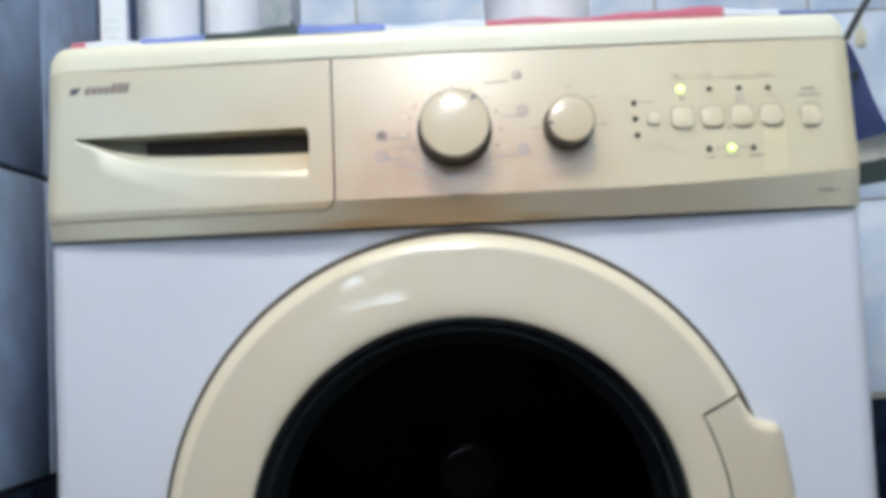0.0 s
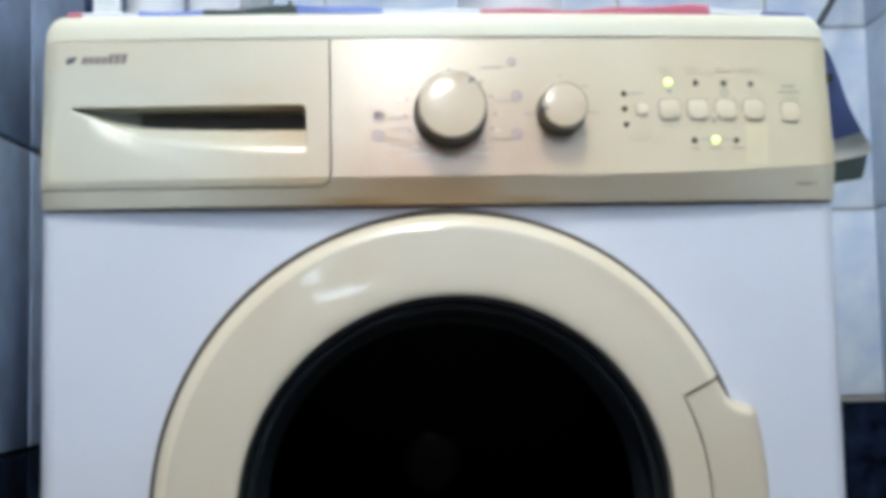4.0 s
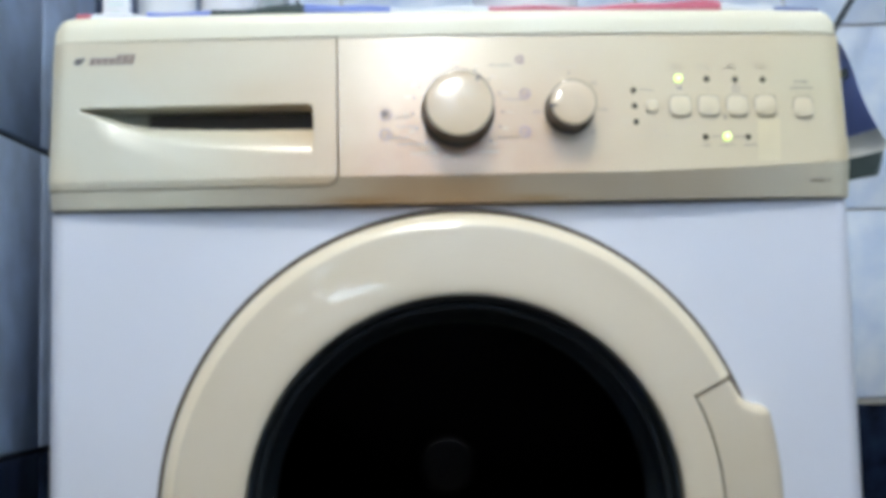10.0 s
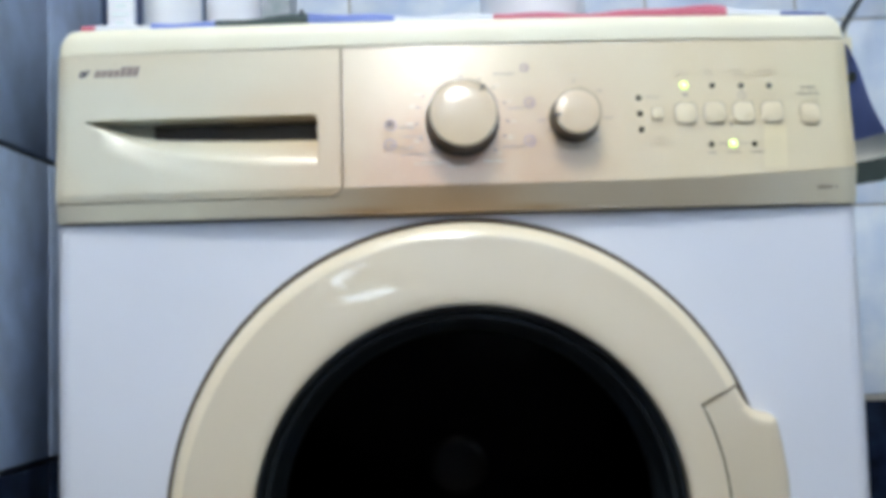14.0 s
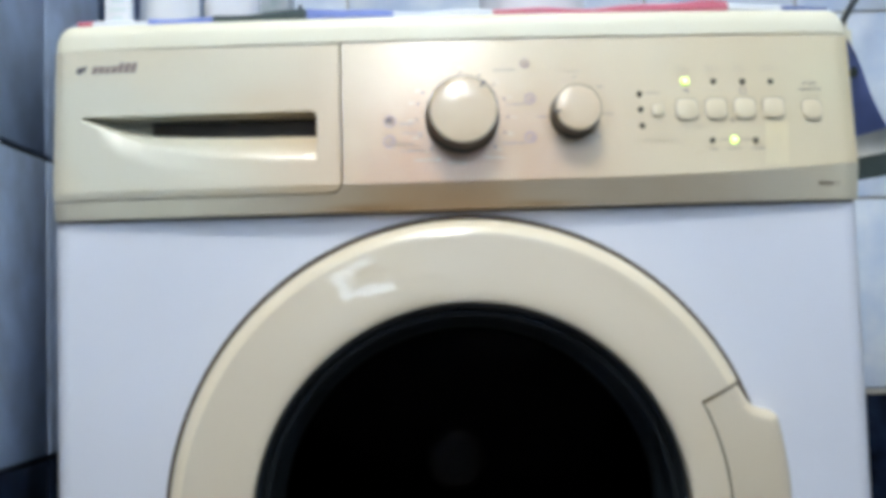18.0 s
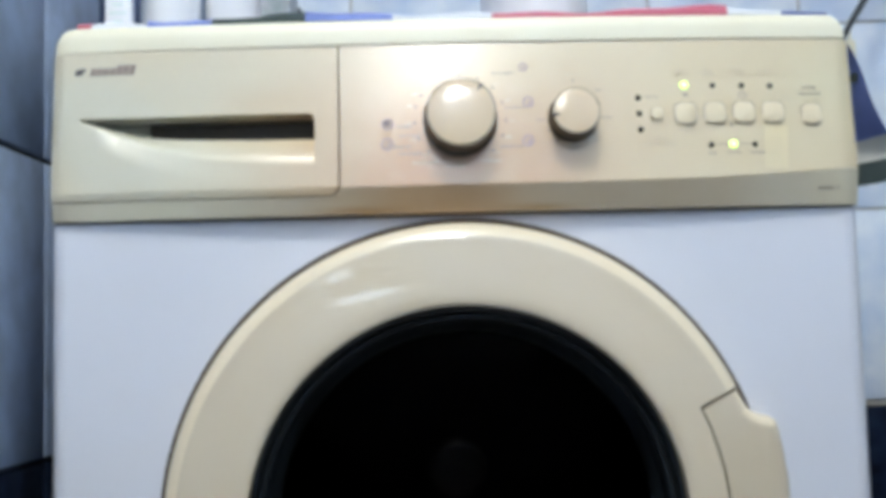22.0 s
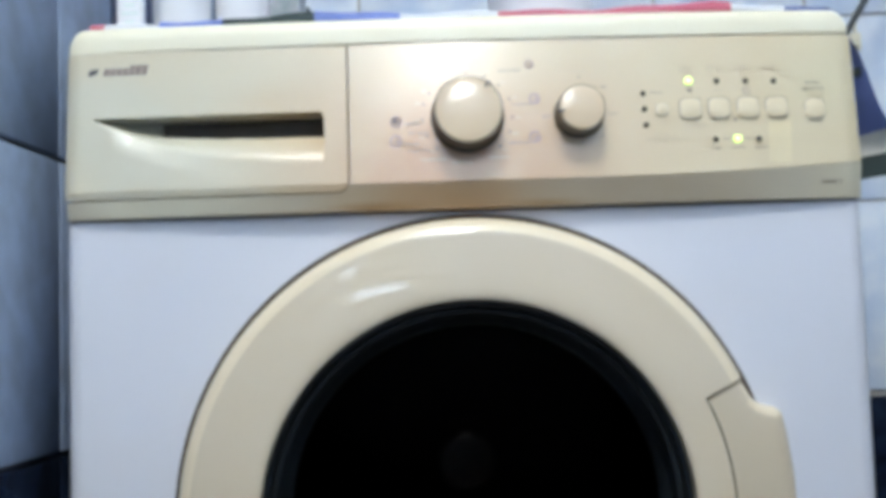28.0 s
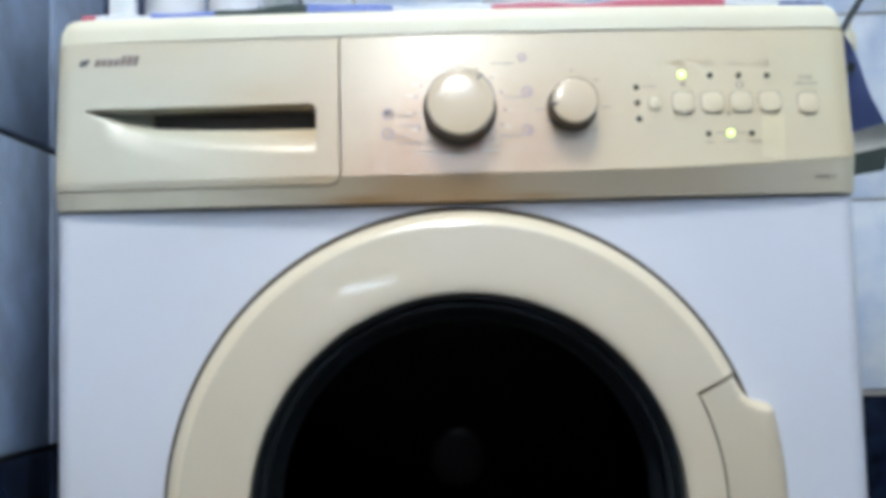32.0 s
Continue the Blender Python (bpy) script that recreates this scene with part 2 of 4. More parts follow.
CLOTH_GREEN = material("dark_green_woven_cloth", (0.035, 0.055, 0.055), 0.85, tint=(0.07, 0.09, 0.09), blotch=25, amount=0.6, grain=1200, bump=0.4)
CLOTH_GREY = material("greyish_white_woven_cloth", (0.82, 0.81, 0.75), 0.85, tint=(0.48, 0.50, 0.46), blotch=25, amount=0.5, grain=1200, bump=0.4)
CABLE = material("dark_grey_cable", (0.035, 0.045, 0.05), 0.45, blotch=30, amount=0.3, grain=400, bump=0.05)
PAPER = material("white_paper", (0.86, 0.87, 0.88), 0.7, tint=(0.78, 0.79, 0.82), blotch=12, amount=0.3, grain=300, bump=0.2)
WHITE = material("white_plastic", (0.82, 0.82, 0.83), 0.35, tint=(0.76, 0.75, 0.77), blotch=10, amount=0.3, grain=300, bump=0.05)
NAVY = material("dark_blue_bottle_plastic", (0.03, 0.05, 0.11), 0.35, tint=(0.05, 0.07, 0.14), blotch=30, amount=0.4, grain=300, bump=0.02)
TEAL = material("pale_teal_print", (0.74, 0.82, 0.80), 0.5, blotch=20, amount=0.3, grain=300, bump=0.0)
GREY_BOX = material("grey_patterned_fabric", (0.48, 0.50, 0.52), 0.8, tint=(0.26, 0.33, 0.33), blotch=60, amount=0.9, grain=700, bump=0.3)
PAINT = material("white_door_paint", (0.72, 0.71, 0.68), 0.45, tint=(0.66, 0.64, 0.6), blotch=4, amount=0.4, grain=200, bump=0.05)
GLOBE = material("glowing_frosted_glass", (0.9, 0.9, 0.9), 0.4, blotch=5, amount=0.1, grain=100, bump=0.0, emission=LAMP_COLOUR, strength=LAMP_POWER)


def glass_material():
    m = bpy.data.materials.new("darkened_door_glass")
    m.use_nodes = True
    b = m.node_tree.nodes["Principled BSDF"]
    # clear glass tinted grey, so the porthole's darkness lies in its colour
    b.inputs["Base Color"].default_value = (0.32, 0.32, 0.32, 1)
    b.inputs["Transmission Weight"].default_value = 1.0
    b.inputs["Roughness"].default_value = 0.0
    b.inputs["IOR"].default_value = 1.1
    return m


GLASS = glass_material()


DOME = material("glowing_opal_dome", (0.9, 0.9, 0.9), 0.4, blotch=5, amount=0.1, grain=100, bump=0.0, emission=LAMP_COLOUR, strength=CEILING_POWER)
SKY = material("bright_overcast_sky", (0.8, 0.85, 0.9), 0.9, blotch=2, amount=0.1, grain=100, bump=0.0, emission=SKY_COLOUR, strength=SKY_POWER)

# ---- mesh helpers ----
def link(name, bm, mat, sharp=35):
    bmesh.ops.recalc_face_normals(bm, faces=bm.faces)
    for e in bm.edges:
        e.smooth = len(e.link_faces) == 2 and e.calc_face_angle(0) < radians(sharp)
    for f in bm.faces:
        f.smooth = True
    me = bpy.data.meshes.new(name)
    bm.to_mesh(me)
    bm.free()
    for m in mat if isinstance(mat, (list, tuple)) else [mat]:
        me.materials.append(m)
    return new(name, me)


def part(name, bm, mat, parent, label="", sharp=35):
    ob = link(name, bm, mat, sharp)
    ob.parent = parent
    if label:
        ob["label"] = label
    return ob


def thing(name, at, label, category, group="", kind=""):
    ob = new(name)
    ob.matrix_basis = at
    ob.empty_display_size = 0.05
    return tagged(ob, label, category, group, kind)


def box(x0, x1, y0, y1, z0, z1, bevel=0.0, segments=2, bm=None):
    bm = bm or bmesh.new()
    vs = bmesh.ops.create_cube(bm, size=1.0)["verts"]
    for v in vs:
        v.co = Vector(((x0 + x1) / 2 + v.co.x * (x1 - x0), (y0 + y1) / 2 + v.co.y * (y1 - y0), (z0 + z1) / 2 + v.co.z * (z1 - z0)))
    if bevel:
        bmesh.ops.bevel(bm, geom=list({e for v in vs for e in v.link_edges}), offset=bevel, segments=segments, affect="EDGES", profile=0.5)
    return bm


def lathe(profile, segments=64, start=0.0, end=360.0, bm=None, centre=(0, 0, 0)):
    """Turns (radius, y) points about the y axis; angles in degrees from +x towards +z."""
    bm = bm or bmesh.new()
    full = end - start >= 360
    count = segments if full else segments + 1
    rings = []
    for i in range(count):
        a = radians(start + (end - start) * i / segments)
        rings.append([bm.verts.new((centre[0] + r * math.cos(a), centre[1] + y, centre[2] + r * math.sin(a))) for r, y in profile])
    for i in range(segments):
        p, q = rings[i], rings[(i + 1) % count]
        for j in range(len(profile) - 1):
            bm.faces.new((p[j], p[j + 1], q[j + 1], q[j]))
    if not full:
        for ring in (rings[0], rings[-1]):
            if len(ring) > 2:
                bm.faces.new(ring)
    bmesh.ops.remove_doubles(bm, verts=bm.verts, dist=1e-6)
    return bm


def prism(outline, y0, y1, bevel=0.0, bm=None):
    """Extrudes an (x, z) outline from y0 (front) to y1."""
    bm = bm or bmesh.new()
    front = [bm.verts.new((x, y0, z)) for x, z in outline]
    back = [bm.verts.new((x, y1, z)) for x, z in outline]
    face = bm.faces.new(front)
    bm.faces.new(back[::-1])
    n = len(outline)
    for i in range(n):
        bm.faces.new((front[i], back[i], back[(i + 1) % n], front[(i + 1) % n]))
    if bevel:
        bmesh.ops.bevel(bm, geom=list(face.edges), offset=bevel, segments=3, affect="EDGES", profile=0.5)
    return bm


def tube(points, radius, sides=10, bm=None):
    bm = bm or bmesh.new()
    rings = []
    for i, p in enumerate(points):
        p = Vector(p)
        d = (Vector(points[min(i + 1, len(points) - 1)]) - Vector(points[max(i - 1, 0)])).normalized()
        u = d.orthogonal().normalized() if i == 0 else (u - d * u.dot(d)).normalized()
        w = d.cross(u)
        rings.append([bm.verts.new(p + radius * (math.cos(2 * math.pi * k / sides) * u + math.sin(2 * math.pi * k / sides) * w)) for k in range(sides)])
    for a, b in zip(rings, rings[1:]):
        for k in range(sides):
            bm.faces.new((a[k], a[(k + 1) % sides], b[(k + 1) % sides], b[k]))
    bm.faces.new(rings[0])
    bm.faces.new(rings[-1])
    return bm


# ---- the room: the walls stand slightly turned against the machine ----
ROOM = Matrix.Rotation(-0.0637, 4, "Z")
X_LEFT, X_RIGHT, Y_BACK, Y_FRONT, HEIGHT = -0.3404, 0.5831, 0.6617, -1.95, 2.4
Z_JOINT, TILE_W, TILE_H = 0.7702, 0.2, 0.25


def setting(name, bm, mat, label, category):
    ob = link(name, bm, mat)
    ob.matrix_basis = ROOM
    return tagged(ob, label, category, kind="structure")


floor = setting("floor", box(X_LEFT - 0.1, X_RIGHT + 0.1, Y_FRONT - 0.1, Y_BACK + 0.1, -0.1, 0.0), FLOOR, "grey tiled bathroom floor under the machine", "floor")
ceiling = setting("ceiling", box(X_LEFT - 0.1, X_RIGHT + 0.1, Y_FRONT - 0.1, Y_BACK + 0.1, HEIGHT, HEIGHT + 0.1), PLASTER, "plain white painted bathroom ceiling", "ceiling")
GR = 0.0005
wall_north = setting("wall_north", box(X_LEFT - 0.1, X_RIGHT + 0.1, Y_BACK + GR, Y_BACK + 0.1, 0, HEIGHT), GROUT, "wall of pale blue tiles over navy tiles", "wall")
wall_west = setting("wall_west", box(X_LEFT - 0.1, X_LEFT - GR, Y_FRONT, Y_BACK + GR, 0, HEIGHT), GROUT_DARK, "wall of grey-blue marbled tiles beside the machine", "wall")
wall_east = setting("wall_east", box(X_RIGHT + GR, X_RIGHT + 0.1, Y_FRONT, Y_BACK + GR, 0, HEIGHT), GROUT, "tiled wall beyond the gap beside the machine", "wall")
WIN = (-0.325, -0.06, 1.075, 1.15)
shell = box(X_LEFT - 0.1, WIN[0], Y_FRONT - 0.1, Y_FRONT - GR, 0, HEIGHT)
box(WIN[1], X_RIGHT + 0.1, Y_FRONT - 0.1, Y_FRONT - GR, 0, HEIGHT, bm=shell)
box(WIN[0], WIN[1], Y_FRONT - 0.1, Y_FRONT - GR, 0, WIN[2], bm=shell)
box(WIN[0], WIN[1], Y_FRONT - 0.1, Y_FRONT - GR, WIN[3], HEIGHT, bm=shell)
wall_south = setting("wall_south", shell, GROUT, "unseen wall opposite the machine, tiled dark to cut light", "wall")


def tiles(wall, along, fixed, a0, a1, first, pale, opening=None, joint=Z_JOINT, high=TILE_H, skirting=0, gap=0.0016, sunk=0.0):
    """Lays glazed tiles on a wall; along: axis index of the courses, fixed: the wall's plane."""
    shared = {}
    far = bmesh.new()
    edges_a = [a0] + [first + TILE_W * i for i in range(-20, 20) if a0 + 0.004 < first + TILE_W * i < a1 - 0.004] + [a1]
    edges_z = [0.0] + [joint + high * i for i in range(-3, 7) if 0.004 < joint + high * i < HEIGHT - 0.004] + [HEIGHT]
    for i, (p, q) in enumerate(zip(edges_a, edges_a[1:])):
        for j, (z0, z1) in enumerate(zip(edges_z, edges_z[1:])):
            navy = z1 < joint + (skirting - 1) * high + 0.01
            if navy and z1 > joint + (skirting - 1) * high - 0.01:
                z1 -= sunk  # a wide grout line over the navy courses
            mat = TILE_DARK if navy else pale
            w, h = q - p - 2 * gap, z1 - z0 - 2 * gap
            near = z1 < 1.8 and z0 > 0.2 and (fixed > 0 and along == 0 or along == 1 and q > -0.75)
            key = (round(w, 4), round(h, 4), navy)
            centre = [0, 0, (z0 + z1) / 2]
            centre[along] = (p + q) / 2
            centre[1 - along] = fixed
            if opening and p < opening[1] - 0.01 and q > opening[0] + 0.01 and z0 < opening[3] - 0.01 and z1 > opening[2] + 0.01:
                continue
            if not near:
                d = [w / 2, w / 2]
                d[1 - along] = 0.004
                box(centre[0] - d[0], centre[0] + d[0], centre[1] - d[1], centre[1] + d[1], z0 + gap, z1 - gap, bm=far)
                for f in list(far.faces)[-6:]:
                    f.material_index = 1 if navy else 0
                continue
            if key not in shared:
                d = [w / 2, w / 2]
                d[1 - along] = 0.004
                ob = link("tile", box(-d[0], d[0], -d[1], d[1], -h / 2, h / 2, bevel=0.0015), mat, sharp=60)
                shared[key] = ob.data
            else:
                ob = new("tile", shared[key])
            ob.parent = wall
            ob.matrix_basis = Matrix.Translation(centre)
    if far.faces:
        part("more_tiles", far, [pale, TILE_DARK], wall)["kind"] = "stuff"


# ---- the washing machine ----
SEAM, LINE, TOP = 0.706, 0.834, 0.8545
DOOR_Z, R_OUT, R_GLASS = 0.4785, 0.2227, 0.1580
machine = thing("washing_machine", pose(0, 0, 0), "white front-loading washing machine with yellowed cream control panel, running", "washing machine")


def ridge(x):
    return 0.7258 + 0.171 * max(0.0, x - 0.09) ** 2


def panel_y(x, z):
    """Depth of the bulging panel front at (x, z)."""
    y = -0.009 * (1 - (x / 0.3) ** 2)
    r = ridge(x)
    if z >= r:
        y += -0.010 + 0.010 * (z - r) / (LINE - r)
    else:
        y += -0.010 + (0.006 + 0.002 * min(1.0, max(0.0, (x + 0.1) / 0.1)) - 0.002 * min(1.0, max(0.0, (x - 0.12) / 0.16))) * (r - z) / (r - SEAM)
    return y + 0.005 * max(0.0, (abs(x) - 0.289) / 0.0115) ** 2


def steps(a, b, size):
    n = max(1, round((b - a) / size))
    return [a + (b - a) * i / n for i in range(n + 1)]


def sheet(xs, zs, depth, back=0.014, keep=None):
    """A front that follows depth(x, z), closed towards the back."""
    bm = bmesh.new()
    grid = [[bm.verts.new((x, depth(x, z), z)) for z in zs] for x in xs]
    for i in range(len(xs) - 1):
        for j in range(len(zs) - 1):
            if keep is None or keep((xs[i] + xs[i + 1]) / 2, (zs[j] + zs[j + 1]) / 2):
                bm.faces.new((grid[i][j], grid[i + 1][j], grid[i + 1][j + 1], grid[i][j + 1]))
    bmesh.ops.delete(bm, geom=[v for v in bm.verts if not v.link_faces], context="VERTS")
    rim = [e for e in bm.edges if len(e.link_faces) == 1]
    made = bmesh.ops.extrude_edge_only(bm, edges=rim)["geom"]
    for v in (g for g in made if isinstance(g, bmesh.types.BMVert)):
        v.co.y = back
    return bm


def build_body():
    bm = bmesh.new()
    n = 128
    x1, z0, z1 = 0.291, 0.10, SEAM - 0.0015
    hole, edge = [], []
    for i in range(n):
        a = 2 * math.pi * i / n
        c, s = math.cos(a), math.sin(a)
        hole.append(bm.verts.new((0.212 * c, 0.0, DOOR_Z + 0.212 * s)))
        k = min(x1 / abs(c) if abs(c) > 1e-6 else 9, ((z1 - DOOR_Z) if s > 0 else (DOOR_Z - z0)) / abs(s) if abs(s) > 1e-6 else 9)
        edge.append(bm.verts.new((k * c, 0.0, DOOR_Z + k * s)))
    for cx in (-x1, x1):
        for cz in (z0, z1):
            min(edge, key=lambda v: (v.co - Vector((cx, 0, cz))).length).co = (cx, 0, cz)
    inner = [bm.verts.new((v.co.x, 0.03, v.co.z)) for v in hole]
    for i in range(n):
        j = (i + 1) % n
        bm.faces.new((hole[i], hole[j], edge[j], edge[i]))
        bm.faces.new((hole[i], inner[i], inner[j], hole[j]))
    part("front_plate", bm, ENAMEL, machine)
    # shell: rounded front corners, sides and back
    bm = bmesh.new()
    outline = [(0.291, 0.0)] + [(0.291 + 0.012 * math.sin(radians(a)), 0.012 - 0.012 * math.cos(radians(a))) for a in (18, 36, 54, 72, 90)] + [(0.303, 0.54)]
    outline += [(-x, y) for x, y in reversed(outline)]
    low = [bm.verts.new((x, y, 0.03)) for x, y in outline]
    high = [bm.verts.new((x, y, SEAM - 0.0015)) for x, y in outline]
    for i in range(len(outline) - 1):
        bm.faces.new((low[i], low[i + 1], high[i + 1], high[i]))
    bm.faces.new(high)
    bm.faces.new(low)
    part("cabinet_shell", bm, ENAMEL, machine)
    part("upper_shell", box(-0.2975, 0.2975, 0.030, 0.54, SEAM + 0.001, LINE, 0.003), ENAMEL, machine)
    part("seam", box(-0.2988, 0.2988, 0.0042, 0.03, SEAM - 0.0012, SEAM + 0.003), GAP, machine, "dark gap under the panel")
    part("plinth", box(-0.288, 0.288, 0.0, 0.012, 0.03, 0.098, 0.002), ENAMEL, machine)
    for x in (-0.25, 0.25):
        for y in (0.05, 0.49):
            part("foot", lathe([(0, -0.015), (0.02, -0.015), (0.018, 0.015), (0, 0.015)], 16), RUBBER, machine).matrix_basis = pose(x, y, 0.015, 90)


def build_top():
    bm = bmesh.new()
    xs = [k * 0.0145 * -1 - 0.2855 for k in (1, 0.985, 0.945, 0.86, 0.72, 0.55, 0.3)] + steps(-0.2855, 0.2855, 0.02) + [0.2855 + k * 0.0145 for k in (0.3, 0.55, 0.72, 0.86, 0.945, 0.985, 1)]
    rows = []
    for x in xs:
        e = min(1.0, max(0.0, (abs(x) - 0.2855) / 0.0145))
        drop = 0.0145 * (1 - math.sqrt(1 - e * e))
        y = -0.0105 * (1 - (x / 0.3) ** 2) + drop * 0.4
        top = TOP - drop
        base = LINE - 0.0003 + 0.0010 * (x + 0.3) / 0.6
        h = top - base
        prof = [(y + 0.02, base), (y, base), (y, base + h * 0.45), (y + 0.001, base + h * 0.75), (y + 0.004, base + h * 0.93), (y + 0.012, base + h * 0.99), (y + 0.03, top), (0.54, top), (0.54, base)]
        rows.append([bm.verts.new((x, py, pz)) for py, pz in prof])
    for a, b in zip(rows, rows[1:]):
        for k in range(len(a) - 1):
            bm.faces.new((a[k], a[k + 1], b[k + 1], b[k]))
    bm.faces.new(rows[0])
    bm.faces.new(rows[-1])
    part("top_plate", bm, CAP, machine, "cream plastic worktop edge, lightened for the light above", 50)


def build_panel():
    xs = steps(-0.3005, -0.0885, 0.007) + [-0.0858] + steps(-0.0843, 0.3018, 0.007)
    zs = steps(SEAM + 0.0018, 0.7215, 0.003) + [0.7275] + steps(0.731, LINE - 0.0006, 0.006)

    # control half, with the strip running on under the drawer
    bm = bmesh.new()
    right = [x for x in xs if x >= -0.0859]
    grid = [[bm.verts.new((x, panel_y(x, ridge(x) + 1e-5 + (z - 0.7275) * (LINE - 0.0006 - ridge(x)) / (LINE - 0.0006 - 0.7275)), ridge(x) + (z - 0.7275) * (LINE - 0.0006 - ridge(x)) / (LINE - 0.0006 - 0.7275)))
             for z in zs if z >= 0.7275] for x in right]
    for a, b in zip(grid, grid[1:]):
        for k in range(len(a) - 1):
            bm.faces.new((a[k], a[k + 1], b[k + 1], b[k]))
    rim = [e for e in bm.edges if len(e.link_faces) == 1]
    for v in (g for g in bmesh.ops.extrude_edge_only(bm, edges=rim)["geom"] if isinstance(g, bmesh.types.BMVert)):
        v.co.y = 0.016
    panel = part("control_panel", bm, CREAM, machine, "yellowed cream control panel")
    bm = bmesh.new()
    rows = []
    for x in xs:
        top = ridge(x) - 0.0002 if x > -0.087 else 0.7191
        low = SEAM + 0.0003
        rows.append([bm.verts.new((x, panel_y(x, low + (top - low) * k / 4), low + (top - low) * k / 4)) for k in range(5)])
    for a, b in zip(rows, rows[1:]):
        for k in range(4):
            bm.faces.new((a[k], a[k + 1], b[k + 1], b[k]))
    # the strip's rounded inner corner, round the foot of the drawer
    corner = []
    for k in range(9):
        a = radians(-90 + 90 * k / 8)
        x, z = -0.0958 + 0.0096 * math.cos(a), 0.7286 + 0.0096 * math.sin(a)
        ox, oz = (-0.0958 + 0.0100 * min(1.0, k / 4), 0.7191) if k <= 4 else (-0.0858, 0.7191 + 0.0095 * (k - 4) / 4)
        corner.append([bm.verts.new((px, panel_y(px, pz), pz)) for px, pz in ((x, z), (ox, oz))])
    for a, b in zip(corner, corner[1:]):
        bm.faces.new((a[0], b[0], b[1], a[1]))
    rim = [e for e in bm.edges if len(e.link_faces) == 1]
    for v in (g for g in bmesh.ops.extrude_edge_only(bm, edges=rim)["geom"] if isinstance(g, bmesh.types.BMVert)):
        v.co.y = 0.016
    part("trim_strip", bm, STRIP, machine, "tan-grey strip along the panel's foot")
    part("panel_backing", box(-0.2955, 0.2955, 0.0255, 0.0295, SEAM + 0.002, LINE + 0.003), GAP, machine, "dark joint behind the panel")
    return panel


def scoop(x, z):
    """How deep the drawer's grip is hollowed at (x, z): a bright hollow below, a deep dark slot above."""
    if x < -0.2775 or x > -0.1050 or z > 0.7818:
        return 0.0
    if x > -0.1110 and z > 0.7758 and (x + 0.1110) ** 2 + (z - 0.7758) ** 2 > 0.006 ** 2:
        return 0.0
    d = x + 0.2775
    ramp = min(1.0, max(0.0, (d - 0.010) / 0.018))
    dip = 0.0042 * ramp * ramp * (3 - 2 * ramp)
    edge = 0.7805 - 0.0165 * (1 - math.exp(-d / 0.045))
    low = 0.7790 - 0.0385 * (1 - math.exp(-(d / 0.065) ** 1.2))
    fade = min(1.0, max(0.0, (z - low + 0.016) / 0.024))
    dip *= fade * fade * (3 - 2 * fade) * (1 - min(1.0, max(0.0, (d - 0.045) / 0.08)) ** 0.8)
    if z < low:
        return dip
    grow = min(1.0, d / 0.05)
    rise = min(1.0, (z - low) / max(1e-4, edge - low))
    hollow = 0.011 * (0.05 + 0.95 * grow) * rise * rise * (1.6 - 0.6 * rise)
    if z > edge:
        hollow += (0.017 if d < 0.0465 else 0.024) * min(1.0, (z - edge) / 0.003)
    return hollow + dip


def build_drawer():
    xs = steps(-0.3005, -0.284, 0.003) + steps(-0.2825, -0.2450, 0.00125) + steps(-0.2425, -0.1060, 0.0025) + [-0.1051, -0.1044, -0.1030] + steps(-0.100, -0.0916, 0.0021) + [-0.0905, -0.0895, -0.0887, -0.0880, -0.0876, -0.0872]
    zs = [0.7203, 0.7212, 0.7222, 0.7234, 0.7246, 0.7258, 0.7275] + steps(0.7300, 0.7395, 0.0028) + steps(0.7405, 0.781, 0.0011) + [0.7815, 0.7822, 0.7835] + steps(0.787, LINE - 0.0006, 0.006)

    def inside(x, z):
        dx, dz = x + 0.0958, 0.7286 - z
        return not (dx > 0 and dz > 0 and dx * dx + dz * dz > 0.0083 ** 2)

    bm = sheet(xs, zs, lambda x, z: panel_y(x, z) + scoop(x, z), back=0.05, keep=inside)
    drawer = part("detergent_drawer", bm, CREAM_MATT, machine, "cream drawer front with scooped grip")
    # dark block fills the slot with the shade that lies in it
    part("grip_shadow_gap", box(-0.231, -0.1068, 0.0150, 0.03, 0.7638, 0.7805), SLOT, drawer, "dark block for the shade in the grip's slot")
    # maker's mark as plain shapes
    x0, z0 = -0.2835, 0.8155
    for i in range(7):
        a, h = x0 + 0.0115 + i * 0.0048, 0.0078 if i in (4, 5, 6) else 0.0056
        bm = prism([(a, z0), (a + 0.0040, z0), (a + 0.0040 + h * 0.25, z0 + h), (a + h * 0.25, z0 + h)], -0.0004, 0.0004)
        place_on_panel(part("mark_bar", bm, PRINT, drawer), 0, 0)
    bm = prism([(x0, z0 + 0.0012), (x0 + 0.0022, z0), (x0 + 0.0058, z0 + 0.0012), (x0 + 0.0086, z0 + 0.0052), (x0 + 0.0070, z0 + 0.0062), (x0 + 0.0040, z0 + 0.0050), (x0 + 0.0026, z0 + 0.0058), (x0 + 0.0008, z0 + 0.0038)], -0.0004, 0.0004)
    place_on_panel(part("maker_emblem", bm, PRINT_DARK, drawer, "small dark slanted emblem"), 0, 0)


def place_on_panel(ob, x, z):
    """Lets a flat print follow the panel: each vertex keeps its height over it."""
    for v in ob.data.vertices:
        v.co.y = v.co.y * 0.2 + panel_y(v.co.x + x, v.co.z + z) - 0.00008
        v.co.x += x
        v.co.z += z
    return ob


